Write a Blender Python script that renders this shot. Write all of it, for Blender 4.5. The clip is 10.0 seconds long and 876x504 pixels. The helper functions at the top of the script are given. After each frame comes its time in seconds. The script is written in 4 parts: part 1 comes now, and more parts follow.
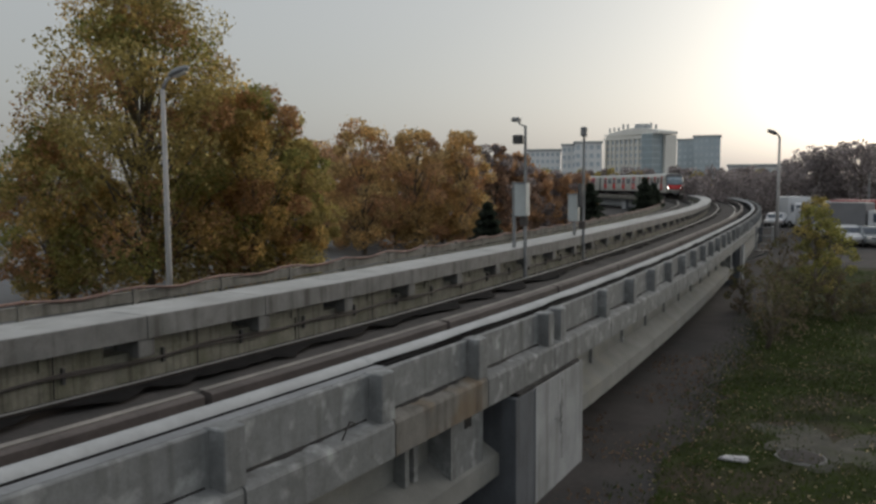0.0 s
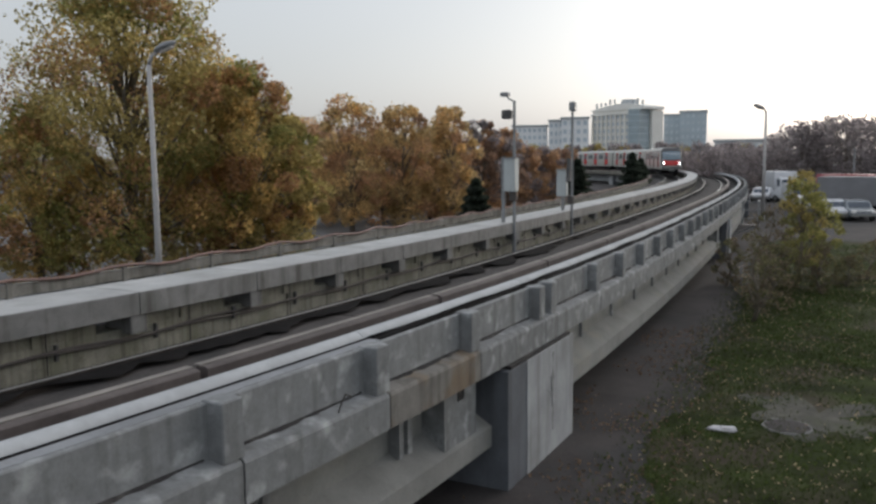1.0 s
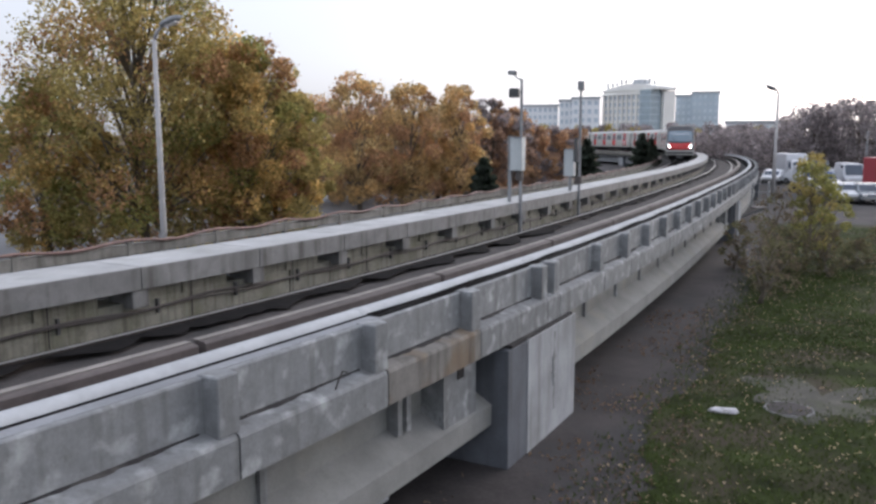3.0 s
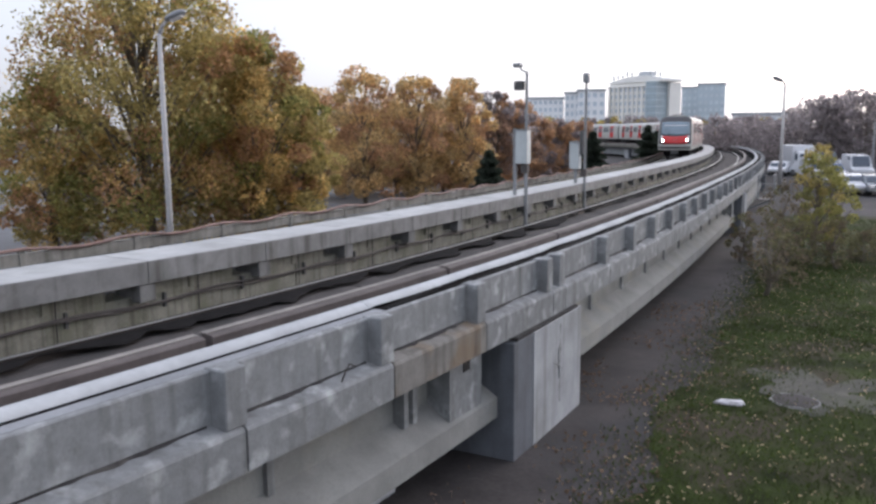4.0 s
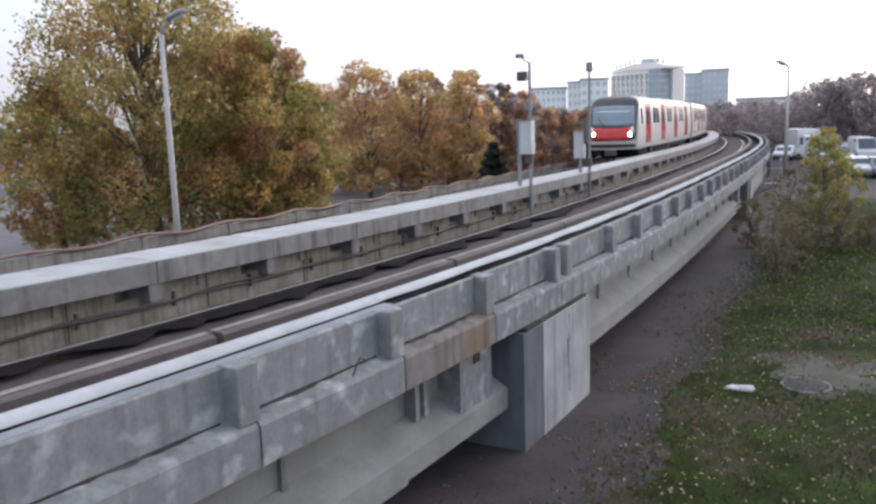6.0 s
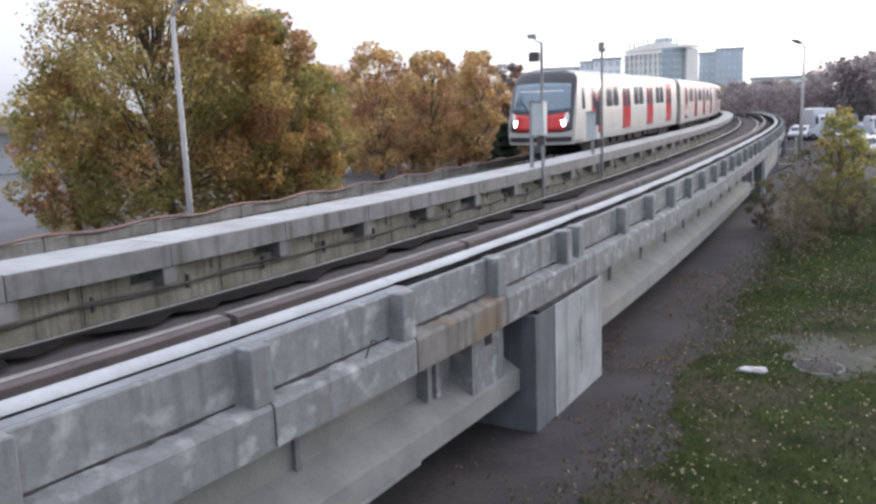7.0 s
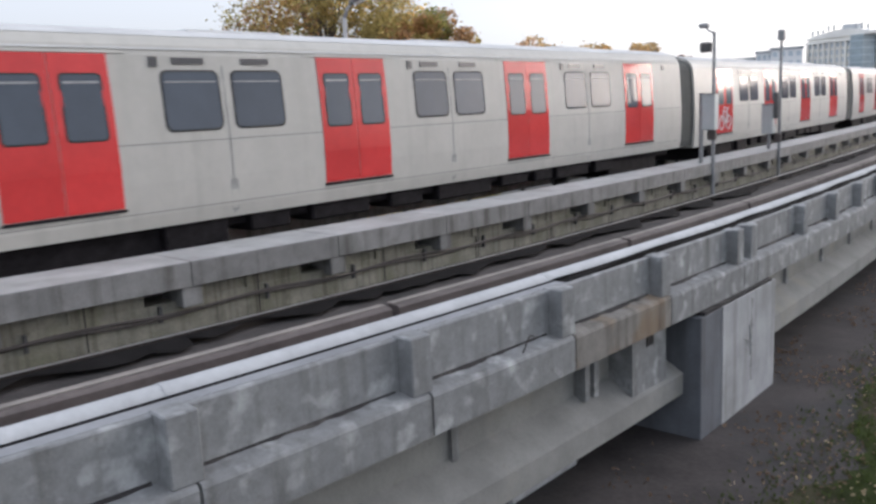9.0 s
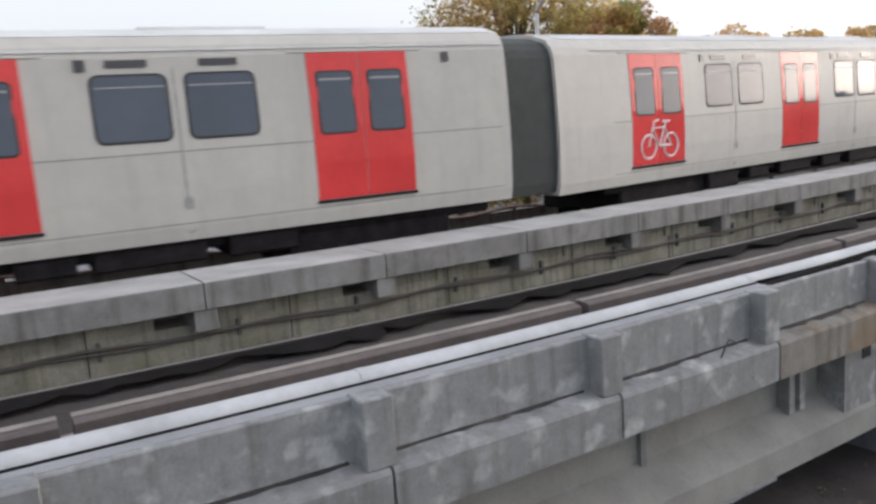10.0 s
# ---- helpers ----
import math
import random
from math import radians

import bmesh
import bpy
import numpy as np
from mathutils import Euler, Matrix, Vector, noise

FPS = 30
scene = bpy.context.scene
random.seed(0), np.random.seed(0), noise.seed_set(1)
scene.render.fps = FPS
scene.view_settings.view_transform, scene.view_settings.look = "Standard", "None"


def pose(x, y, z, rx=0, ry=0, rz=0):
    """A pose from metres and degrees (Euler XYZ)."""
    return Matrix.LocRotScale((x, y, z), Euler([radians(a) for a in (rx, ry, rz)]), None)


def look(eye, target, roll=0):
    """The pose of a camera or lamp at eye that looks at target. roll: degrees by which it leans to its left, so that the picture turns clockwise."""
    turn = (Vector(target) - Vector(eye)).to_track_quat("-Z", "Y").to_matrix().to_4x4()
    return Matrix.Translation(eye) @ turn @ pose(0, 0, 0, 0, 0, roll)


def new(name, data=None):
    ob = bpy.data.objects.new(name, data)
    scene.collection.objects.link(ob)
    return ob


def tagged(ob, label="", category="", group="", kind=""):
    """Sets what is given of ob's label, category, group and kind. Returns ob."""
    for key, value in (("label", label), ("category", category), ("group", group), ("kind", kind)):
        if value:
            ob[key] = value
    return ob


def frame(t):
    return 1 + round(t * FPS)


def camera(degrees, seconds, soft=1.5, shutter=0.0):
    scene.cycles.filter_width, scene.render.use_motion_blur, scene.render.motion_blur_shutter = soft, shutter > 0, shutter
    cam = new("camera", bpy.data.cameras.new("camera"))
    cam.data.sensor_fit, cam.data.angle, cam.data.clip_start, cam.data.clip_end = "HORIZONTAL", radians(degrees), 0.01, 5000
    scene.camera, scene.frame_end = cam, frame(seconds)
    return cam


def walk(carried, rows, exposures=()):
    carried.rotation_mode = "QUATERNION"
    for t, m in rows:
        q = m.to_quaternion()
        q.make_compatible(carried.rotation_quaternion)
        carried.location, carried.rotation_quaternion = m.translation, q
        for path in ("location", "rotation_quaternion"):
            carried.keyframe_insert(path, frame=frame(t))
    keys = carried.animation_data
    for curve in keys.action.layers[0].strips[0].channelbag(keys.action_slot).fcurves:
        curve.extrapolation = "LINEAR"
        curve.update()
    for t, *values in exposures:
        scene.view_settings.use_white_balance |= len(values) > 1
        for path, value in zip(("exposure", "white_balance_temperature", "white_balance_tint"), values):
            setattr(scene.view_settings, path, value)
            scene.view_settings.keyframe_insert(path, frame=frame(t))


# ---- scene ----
# ================= camera =================
EYE_Z = 2.1                      # over the rail level of the plan
LOOKS = [  # seconds, x, y, z, yaw, pitch, roll
    (0, -0.031, 0.031, 0.043, 0.07, -4.92, 0.37),
    (0.5, -0.080, 0.016, 0.024, -0.02, -5.41, 0.60),
    (1, -0.097, -0.009, 0.014, -0.87, -6.59, 0.64),
    (1.5, -0.075, -0.008, 0.013, -1.64, -7.84, 0.55),
    (2, -0.038, 0.015, 0.007, -1.46, -7.91, 0.66),
    (2.5, 0.000, 0.029, -0.006, -0.53, -7.91, 0.11),
    (4, 0.006, 0.005, -0.008, 0.20, -8.54, 0.37),
    (4.5, 0.000, 0.000, 0.000, 0.10, -8.62, 0.70),
    (5, 0.003, 0.006, -0.014, 0.01, -8.85, 1.55),
    (6.5, -0.012, -0.022, -0.008, 0.79, -9.29, 1.92),
    (7, -0.009, -0.027, 0.000, 1.24, -10.31, 2.08),
    (7.5, -0.014, -0.021, -0.007, 1.29, -10.43, 2.03),
    (8, -0.014, -0.017, -0.003, 2.51, -10.57, 1.94),
    (8.5, -0.013, -0.036, 0.007, 5.70, -10.44, 2.40),
    (9, -0.024, -0.023, -0.019, 12.61, -10.09, 2.80),
    (9.5, -0.048, -0.009, -0.031, 19.76, -9.80, 3.24),
    (10, -0.079, -0.026, -0.026, 25.82, -9.58, 3.83)]
EXPOSURES = [(0.0, -0.22, 6400, 8), (0.5, -0.15, 6400, 8), (1.0, 0.25, 6150, 10), (1.5, 0.68, 6050, 12), (2.5, 0.8, 5900, 15), (5.0, 1.02, 5850, 16), (6.5, 1.08, 5850, 16), (8.0, 1.29, 5800, 14), (8.5, 1.17, 5850, 14), (9.0, 0.88, 5900, 14), (9.5, 0.87, 5950, 14), (10.0, 1.0, 6150, 14)]
cam = camera(57.4, 10.0, soft=2.8, shutter=0.15)
walk(cam, [(t, pose(x, y, EYE_Z + z, 90 + p, r, w)) for t, x, y, z, w, p, r in LOOKS], EXPOSURES)

# ================= sky and sun =================
SUN_AZ, SUN_EL = 47.0, 9.0      # compass degrees clockwise from +y
world = bpy.data.worlds.new("sky")
scene.world = world
world.use_nodes = True
wn = world.node_tree.nodes
wl = world.node_tree.links
sky = wn.new("ShaderNodeTexSky")
sky.sky_type = 'NISHITA'
sky.sun_disc = False
sky.sun_elevation = radians(SUN_EL)
sky.sun_rotation = radians(SUN_AZ)
sky.air_density, sky.dust_density, sky.ozone_density = 1.0, 4.0, 1.0
pale = wn.new("ShaderNodeHueSaturation")
pale.inputs["Saturation"].default_value = 0.45
wl.new(sky.outputs[0], pale.inputs["Color"])
# a thin even layer of high cloud under the clear sky
veil = wn.new("ShaderNodeMix")
veil.data_type = 'RGBA'
veil.inputs[0].default_value = 0.45
wl.new(pale.outputs[0], veil.inputs[6])
sky_at = wn.new("ShaderNodeTexCoord")
sky_z = wn.new("ShaderNodeSeparateXYZ")
wl.new(sky_at.outputs["Generated"], sky_z.inputs[0])
overhead = wn.new("ShaderNodeMapRange")
overhead.inputs["To Min"].default_value, overhead.inputs["To Max"].default_value = 4.1, 9.0
wl.new(sky_z.outputs["Z"], overhead.inputs["Value"])
cloud = wn.new("ShaderNodeVectorMath")
cloud.operation = 'SCALE'
cloud.inputs[0].default_value = (1.0, 1.012, 1.025)
wl.new(overhead.outputs[0], cloud.inputs["Scale"])
wl.new(cloud.outputs[0], veil.inputs[7])
wl.new(veil.outputs[2], wn["Background"].inputs["Color"])
wn["Background"].inputs["Strength"].default_value = 0.15
sun = bpy.data.lights.new("sun", 'SUN')
sun.energy, sun.angle, sun.color = 0.22, radians(60), (1.0, 0.9, 0.78)
sun_ob = new("sun", sun)
a, e = radians(SUN_AZ), radians(SUN_EL)
sun_ob.matrix_world = look((0, 0, 60), (-math.sin(a) * 50, -math.cos(a) * 50, 60 - 50 * math.tan(e)))


# ================= materials =================
def material(name, base, rough=0.7, metal=0.0, var=0.25, scale=3.0, fine=40.0, bump=0.15, tint=None, streak=0.0, emit=None, coords="Object", spec=0.5, island=False, cover=0.5, soil=0.0, drip=3.0):
    """Two scales of noise on a base colour, an optional second colour, streaks that run down, and fine relief."""
    m = bpy.data.materials.new(name)
    m.use_nodes = True
    n, l = m.node_tree.nodes, m.node_tree.links
    b = n["Principled BSDF"]
    b.inputs["Roughness"].default_value, b.inputs["Metallic"].default_value = rough, metal
    b.inputs["Specular IOR Level"].default_value = spec
    tc = n.new("ShaderNodeTexCoord")
    big = n.new("ShaderNodeTexNoise")
    big.inputs["Scale"].default_value, big.inputs["Detail"].default_value, big.inputs["Roughness"].default_value = scale, 6, 0.65
    l.new(tc.outputs[coords], big.inputs["Vector"])
    small = n.new("ShaderNodeTexNoise")
    small.inputs["Scale"].default_value, small.inputs["Detail"].default_value = fine, 4
    l.new(tc.outputs[coords], small.inputs["Vector"])
    dark = tuple(c * (1 - var) for c in base)
    light = tuple(min(1, c * (1 + var)) for c in base)
    ramp = n.new("ShaderNodeValToRGB")
    ramp.color_ramp.elements[0].position, ramp.color_ramp.elements[1].position = 0.32, 0.68
    ramp.color_ramp.elements[0].color, ramp.color_ramp.elements[1].color = (*dark, 1), (*light, 1)
    l.new(big.outputs["Fac"], ramp.inputs[0])
    out = ramp.outputs[0]

    def mixed(kind, fac, a_out, colour):
        mix = n.new("ShaderNodeMix")
        mix.data_type, mix.blend_type = 'RGBA', kind
        if isinstance(fac, float):
            mix.inputs[0].default_value = fac
        else:
            l.new(fac, mix.inputs[0])
        l.new(a_out, mix.inputs[6])
        if isinstance(colour, tuple):
            mix.inputs[7].default_value = (*colour, 1)
        else:
            l.new(colour, mix.inputs[7])
        return mix.outputs[2]

    if tint:
        patch = n.new("ShaderNodeTexNoise")
        patch.inputs["Scale"].default_value, patch.inputs["Detail"].default_value = scale * 0.6, 5
        shift = n.new("ShaderNodeMapping")
        shift.inputs["Location"].default_value = (7.3, 2.1, 5.5)
        l.new(tc.outputs[coords], shift.inputs[0])
        l.new(shift.outputs[0], patch.inputs["Vector"])
        r2 = n.new("ShaderNodeValToRGB")
        r2.color_ramp.elements[0].position, r2.color_ramp.elements[1].position = 0.62 - 0.2 * cover, 0.8 - 0.2 * cover
        l.new(patch.outputs["Fac"], r2.inputs[0])
        out = mixed('MIX', r2.outputs[0], out, tint)
    if streak:
        mp = n.new("ShaderNodeMapping")
        mp.inputs["Scale"].default_value = (drip, drip, 0.3)
        l.new(tc.outputs[coords], mp.inputs[0])
        run = n.new("ShaderNodeTexNoise")
        run.inputs["Scale"].default_value, run.inputs["Detail"].default_value = 1.6, 6
        l.new(mp.outputs[0], run.inputs["Vector"])
        r3 = n.new("ShaderNodeValToRGB")
        r3.color_ramp.elements[0].position, r3.color_ramp.elements[1].position = 0.5, 0.72
        r3.color_ramp.elements[1].color = (streak, streak, streak, 1)
        r3.color_ramp.elements[0].color = (0, 0, 0, 1)
        l.new(run.outputs["Fac"], r3.inputs[0])
        out = mixed('MULTIPLY', r3.outputs[0], out, (0.34, 0.32, 0.28))
    if soil:
        # small dark specks and smears of dirt
        dot = n.new("ShaderNodeTexNoise")
        dot.inputs["Scale"].default_value, dot.inputs["Detail"].default_value, dot.inputs["Roughness"].default_value = 5.5, 8, 0.75
        l.new(tc.outputs[coords], dot.inputs["Vector"])
        r4 = n.new("ShaderNodeValToRGB")
        r4.color_ramp.elements[0].position, r4.color_ramp.elements[1].position = 0.56, 0.74
        r4.color_ramp.elements[0].color, r4.color_ramp.elements[1].color = (0, 0, 0, 1), (soil, soil, soil, 1)
        l.new(dot.outputs["Fac"], r4.inputs[0])
        out = mixed('MULTIPLY', r4.outputs[0], out, (0.5, 0.47, 0.42))
    grain = n.new("ShaderNodeValToRGB")
    grain.color_ramp.elements[0].color, grain.color_ramp.elements[1].color = (1 - var * 0.6,) * 3 + (1,), (1, 1, 1, 1)
    grain.color_ramp.elements[0].position, grain.color_ramp.elements[1].position = 0.3, 0.65
    l.new(small.outputs["Fac"], grain.inputs[0])
    out = mixed('MULTIPLY', 1.0, out, grain.outputs[0])
    rnd = n.new("ShaderNodeNewGeometry") if island else n.new("ShaderNodeObjectInfo")
    vary = n.new("ShaderNodeMapRange")
    vary.inputs["To Min"].default_value, vary.inputs["To Max"].default_value = (0.6, 1.4) if island else (0.93, 1.07)
    l.new(rnd.outputs["Random Per Island" if island else "Random"], vary.inputs[0])
    hsv = n.new("ShaderNodeHueSaturation")
    l.new(vary.outputs[0], hsv.inputs["Value"])
    l.new(out, hsv.inputs["Color"])
    l.new(hsv.outputs[0], b.inputs["Base Color"])
    if bump:
        bp = n.new("ShaderNodeBump")
        bp.inputs["Strength"].default_value, bp.inputs["Distance"].default_value = bump, 0.02
        l.new(small.outputs["Fac"], bp.inputs["Height"])
        l.new(bp.outputs[0], b.inputs["Normal"])
    if emit:
        b.inputs["Emission Color"].default_value, b.inputs["Emission Strength"].default_value = (*emit[0], 1), emit[1]
    return m


CONCRETE = material("concrete", (0.20, 0.205, 0.208), 0.85, var=0.16, scale=6.5, fine=34, tint=(0.38, 0.39, 0.39), streak=0.45, cover=0.40, soil=0.6, drip=4.5)
CONCRETE_GIRDER = material("girder_concrete", (0.216, 0.215, 0.205), 0.85, var=0.16, scale=1.6, fine=34, tint=(0.252, 0.241, 0.205), cover=0.4, soil=0.4)
CONCRETE_RUST = material("rust_stained_concrete", (0.19, 0.18, 0.165), 0.85, var=0.2, scale=3.2, fine=34, tint=(0.175, 0.133, 0.092), streak=0.7, cover=0.7, soil=0.5)
CONCRETE_PALE = material("pale_concrete", (0.20, 0.198, 0.193), 0.7, var=0.2, scale=2.8, fine=45, tint=(0.155, 0.155, 0.148), streak=0.7, soil=0.6, spec=0.4, bump=0.1)
SLAB_TOP = material("pale_slab_top", (0.40, 0.40, 0.395), 0.7, var=0.16, scale=1.8, fine=40, tint=(0.30, 0.30, 0.29), soil=0.4)
CONCRETE_WALL = material("damp_concrete", (0.225, 0.215, 0.175), 0.9, var=0.28, scale=2.4, fine=30, tint=(0.155, 0.152, 0.105), streak=0.75, soil=0.8, drip=7.0)
CONCRETE_PIER = material("pier_concrete", (0.34, 0.348, 0.357), 0.85, var=0.16, scale=1.6, fine=30, tint=(0.238, 0.242, 0.242), streak=0.5)
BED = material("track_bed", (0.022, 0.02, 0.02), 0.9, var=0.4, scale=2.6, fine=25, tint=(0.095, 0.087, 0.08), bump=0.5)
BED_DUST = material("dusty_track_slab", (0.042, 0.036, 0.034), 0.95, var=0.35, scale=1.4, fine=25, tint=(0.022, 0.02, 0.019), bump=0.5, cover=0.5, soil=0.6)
CONCRETE_PIER_SHADE = material("shaded_pier_concrete", (0.115, 0.123, 0.138), 0.85, var=0.18, scale=1.3, fine=30, tint=(0.09, 0.096, 0.106), streak=0.4)
CONCRETE_EDGE = material("barrier_concrete", (0.264, 0.251, 0.225), 0.9, var=0.25, scale=2.0, fine=30, tint=(0.17, 0.157, 0.136), streak=0.6, soil=0.5)
RAIL = material("rail_steel", (0.045, 0.037, 0.032), 0.6, 0.6, var=0.3, scale=4)
RAIL_TOP = material("rail_head", (0.42, 0.41, 0.40), 0.35, 0.7, var=0.1)
COVER = material("cover_board", (0.09, 0.0738, 0.0693), 0.75, var=0.25, scale=2.0, fine=20, tint=(0.122, 0.101, 0.0945))
COVER_TOP = material("cover_edge", (0.22, 0.20, 0.18), 0.8, var=0.25, scale=2.0)
PIPE = material("pipe_paint", (0.418, 0.427, 0.437), 0.85, var=0.12, scale=1.5, fine=20, bump=0.03, streak=0.15, spec=0.2)
CONDUIT = material("conduit_paint", (0.235, 0.24, 0.25), 0.8, var=0.16, scale=1.5, fine=20, bump=0.03, spec=0.3, soil=0.5)
SILT_GAP_BLACK = material("silt_gap_black", (0.012, 0.011, 0.011), 0.95, var=0.3, scale=3.0, spec=0.1)
CABLE = material("cable", (0.07, 0.06, 0.055), 0.6, var=0.2)
RED_CABLE = material("red_cable", (0.24, 0.15, 0.125), 0.6, var=0.3, scale=2)
STEEL = material("galvanised_steel", (0.27, 0.275, 0.28), 0.5, 0.3, var=0.15, scale=5, bump=0.03)
DARK_STEEL = material("dark_steel", (0.09, 0.09, 0.09), 0.5, 0.4, var=0.2)
BOX_PAINT = material("cabinet_paint", (0.45, 0.48, 0.48), 0.5, var=0.06, scale=4, bump=0.02, streak=0.2)
DIRT = material("dirt", (0.044, 0.0375, 0.036), 0.95, var=0.45, scale=0.9, fine=14, tint=(0.036, 0.035, 0.036), bump=0.3)
LAWN = material("lawn", (0.034, 0.046, 0.012), 0.95, var=0.6, scale=1.1, fine=26, tint=(0.07, 0.058, 0.042), bump=0.5, cover=0.7, spec=0.1, soil=0.7)
ASPHALT = material("asphalt", (0.19, 0.19, 0.20), 0.6, var=0.2, scale=0.4, fine=30, bump=0.2)
PAVING = material("paving", (0.15, 0.15, 0.155), 0.85, var=0.2, scale=0.3, fine=10)
BARK = material("bark", (0.17, 0.145, 0.115), 0.9, var=0.4, scale=3, fine=20, bump=0.6)
GLASS = material("window_glass", (0.075, 0.09, 0.115), 0.08, var=0.1, scale=1.0, bump=0.0, spec=0.32)
RUBBER = material("rubber", (0.02, 0.02, 0.02), 0.7, var=0.2)


def leafs(name, base, var=0.35):
    """Thin leaves: half of the light passes through them."""
    m = material(name, base, 0.6, var=var, scale=0.6, fine=3.0, bump=0.0, island=True, spec=0.3)
    n, l = m.node_tree.nodes, m.node_tree.links
    b = n["Principled BSDF"]
    thin = n.new("ShaderNodeBsdfTranslucent")
    l.new(b.inputs["Base Color"].links[0].from_socket, thin.inputs["Color"])
    mix = n.new("ShaderNodeMixShader")
    mix.inputs[0].default_value = 0.7
    l.new(b.outputs[0], mix.inputs[1])
    l.new(thin.outputs[0], mix.inputs[2])
    l.new(mix.outputs[0], n["Material Output"].inputs["Surface"])
    return m


LEAF_OLIVE = leafs("leaf_olive", (0.48, 0.395, 0.155))
LEAF_GOLD = leafs("leaf_gold", (0.64, 0.46, 0.18))
LEAF_RUST = leafs("leaf_rust", (0.50, 0.305, 0.155))
LEAF_GREEN = leafs("leaf_green", (0.33, 0.32, 0.11))
LEAF_YELLOW = leafs("leaf_yellow", (0.35, 0.335, 0.12))
LEAF_REDBROWN = leafs("leaf_redbrown", (0.38, 0.255, 0.185))
LEAF_PALE_GOLD = leafs("leaf_pale_gold", (0.66, 0.475, 0.23))
LEAF_PALE_OLIVE = leafs("leaf_pale_olive", (0.58, 0.44, 0.22))
LEAF_PALE_RUST = leafs("leaf_pale_rust", (0.56, 0.36, 0.21))
LEAF_DARK = leafs("leaf_dark", (0.06, 0.075, 0.055))
TWIG = leafs("twig", (0.36, 0.32, 0.32))
LEAF_WEED = leafs("leaf_weed", (0.17, 0.16, 0.085))
WEED_BROWN = leafs("weed_brown", (0.19, 0.155, 0.105))
LEAF_BROWN = leafs("leaf_brown", (0.20, 0.145, 0.105))
LEAF_FALLEN = leafs("leaf_fallen", (0.47, 0.38, 0.26))
GRASS = leafs("grass_blade", (0.06, 0.082, 0.024))


# ================= mesh helpers =================
def part(name, bm, mat, parent=None, label="", smooth=False):
    me = bpy.data.meshes.new(name)
    bm.to_mesh(me)
    bm.free()
    me.materials.append(mat)
    if smooth:
        for f in me.polygons:
            f.use_smooth = True
    ob = new(name, me)
    ob.parent = parent
    if label:
        ob["label"] = label
    return ob


def shared(name, me, parent=None, m=None):
    ob = new(name, me)
    ob.parent = parent
    if m is not None:
        ob.matrix_basis = m
    return ob


def bm_box(bm, x0, x1, y0, y1, z0, z1, bevel=0.0, m=None):
    vs = bmesh.ops.create_cube(bm, size=1.0)["verts"]
    mat = Matrix.Translation(((x0 + x1) / 2, (y0 + y1) / 2, (z0 + z1) / 2)) @ Matrix.Diagonal((x1 - x0, y1 - y0, z1 - z0, 1))
    bmesh.ops.transform(bm, matrix=mat, verts=vs)
    if bevel:
        es = list({e for v in vs for e in v.link_edges})
        r = bmesh.ops.bevel(bm, geom=es, offset=bevel, segments=1, affect='EDGES', profile=0.5)
        vs = list({v for f in r["faces"] for v in f.verts} | {v for v in vs if v.is_valid})
    if m is not None:
        bmesh.ops.transform(bm, matrix=m, verts=vs)
    return bm


def box(x0, x1, y0, y1, z0, z1, bevel=0.0, m=None):
    return bm_box(bmesh.new(), x0, x1, y0, y1, z0, z1, bevel, m)


def bm_tube(bm, pts, radii, sides=8, cap=True):
    """A tube through points, with a radius at each."""
    rings = []
    n = len(pts)
    for i, p in enumerate(pts):
        d = (Vector(pts[min(i + 1, n - 1)]) - Vector(pts[max(i - 1, 0)])).normalized()
        u = d.cross(Vector((0, 0, 1)))
        if u.length < 1e-3:
            u = Vector((1, 0, 0))
        u.normalize()
        w = u.cross(d)
        r = radii[i] if hasattr(radii, "__len__") else radii
        rings.append([bm.verts.new(Vector(p) + (u * math.cos(q) + w * math.sin(q)) * r) for q in [2 * math.pi * k / sides for k in range(sides)]])
    for A, B in zip(rings, rings[1:]):
        for k in range(sides):
            bm.faces.new((A[k], A[(k + 1) % sides], B[(k + 1) % sides], B[k]))
    if cap:
        bm.faces.new(rings[0][::-1])
        bm.faces.new(rings[-1])
    return bm


def tube(pts, radii, sides=8):
    bm = bm_tube(bmesh.new(), pts, radii, sides)
    bmesh.ops.recalc_face_normals(bm, faces=bm.faces)
    return bm


def thing(name, label, category, group="", kind="", at=None):
    ob = tagged(new(name), label, category, group, kind)
    ob.empty_display_size = 0.2
    if at is not None:
        ob.matrix_basis = at
    return ob


# ================= the line of the viaduct =================
# s runs along the front edge of the middle walkway away from the eye, o is the offset to its right
KNOT_S = [-15, 5, 20, 35, 50, 65, 80, 95, 115, 140]
KNOT_K = [1.4, 0.695, 0.29, 0.038, 0.172, 0.316, 0.258, 0.442, 0.675, 0.837]
GRADE_S = [-15, 0, 12, 25, 45, 70, 110]
GRADE_Z = [0.077, 0.10, 0.008, -0.045, -0.10, -0.12, -0.076]
H0, N0, DS, BACK, AHEAD = radians(33.09), 9.224, 0.25, 40, 240
ss = np.arange(0, AHEAD, DS)
hd = H0 - np.cumsum(np.interp(ss + DS / 2, KNOT_S, KNOT_K) / 100) * DS
foot = np.array([-math.cos(H0) * N0, math.sin(H0) * N0])
fore = np.stack([foot[0] + np.cumsum(np.sin(hd)) * DS, foot[1] + np.cumsum(np.cos(hd)) * DS], 1)
sb = np.arange(0, BACK, DS)
hb = H0 + np.cumsum(np.interp(-sb - DS / 2, KNOT_S, KNOT_K) / 100) * DS
aft = np.stack([foot[0] - np.cumsum(np.sin(hb)) * DS, foot[1] - np.cumsum(np.cos(hb)) * DS], 1)
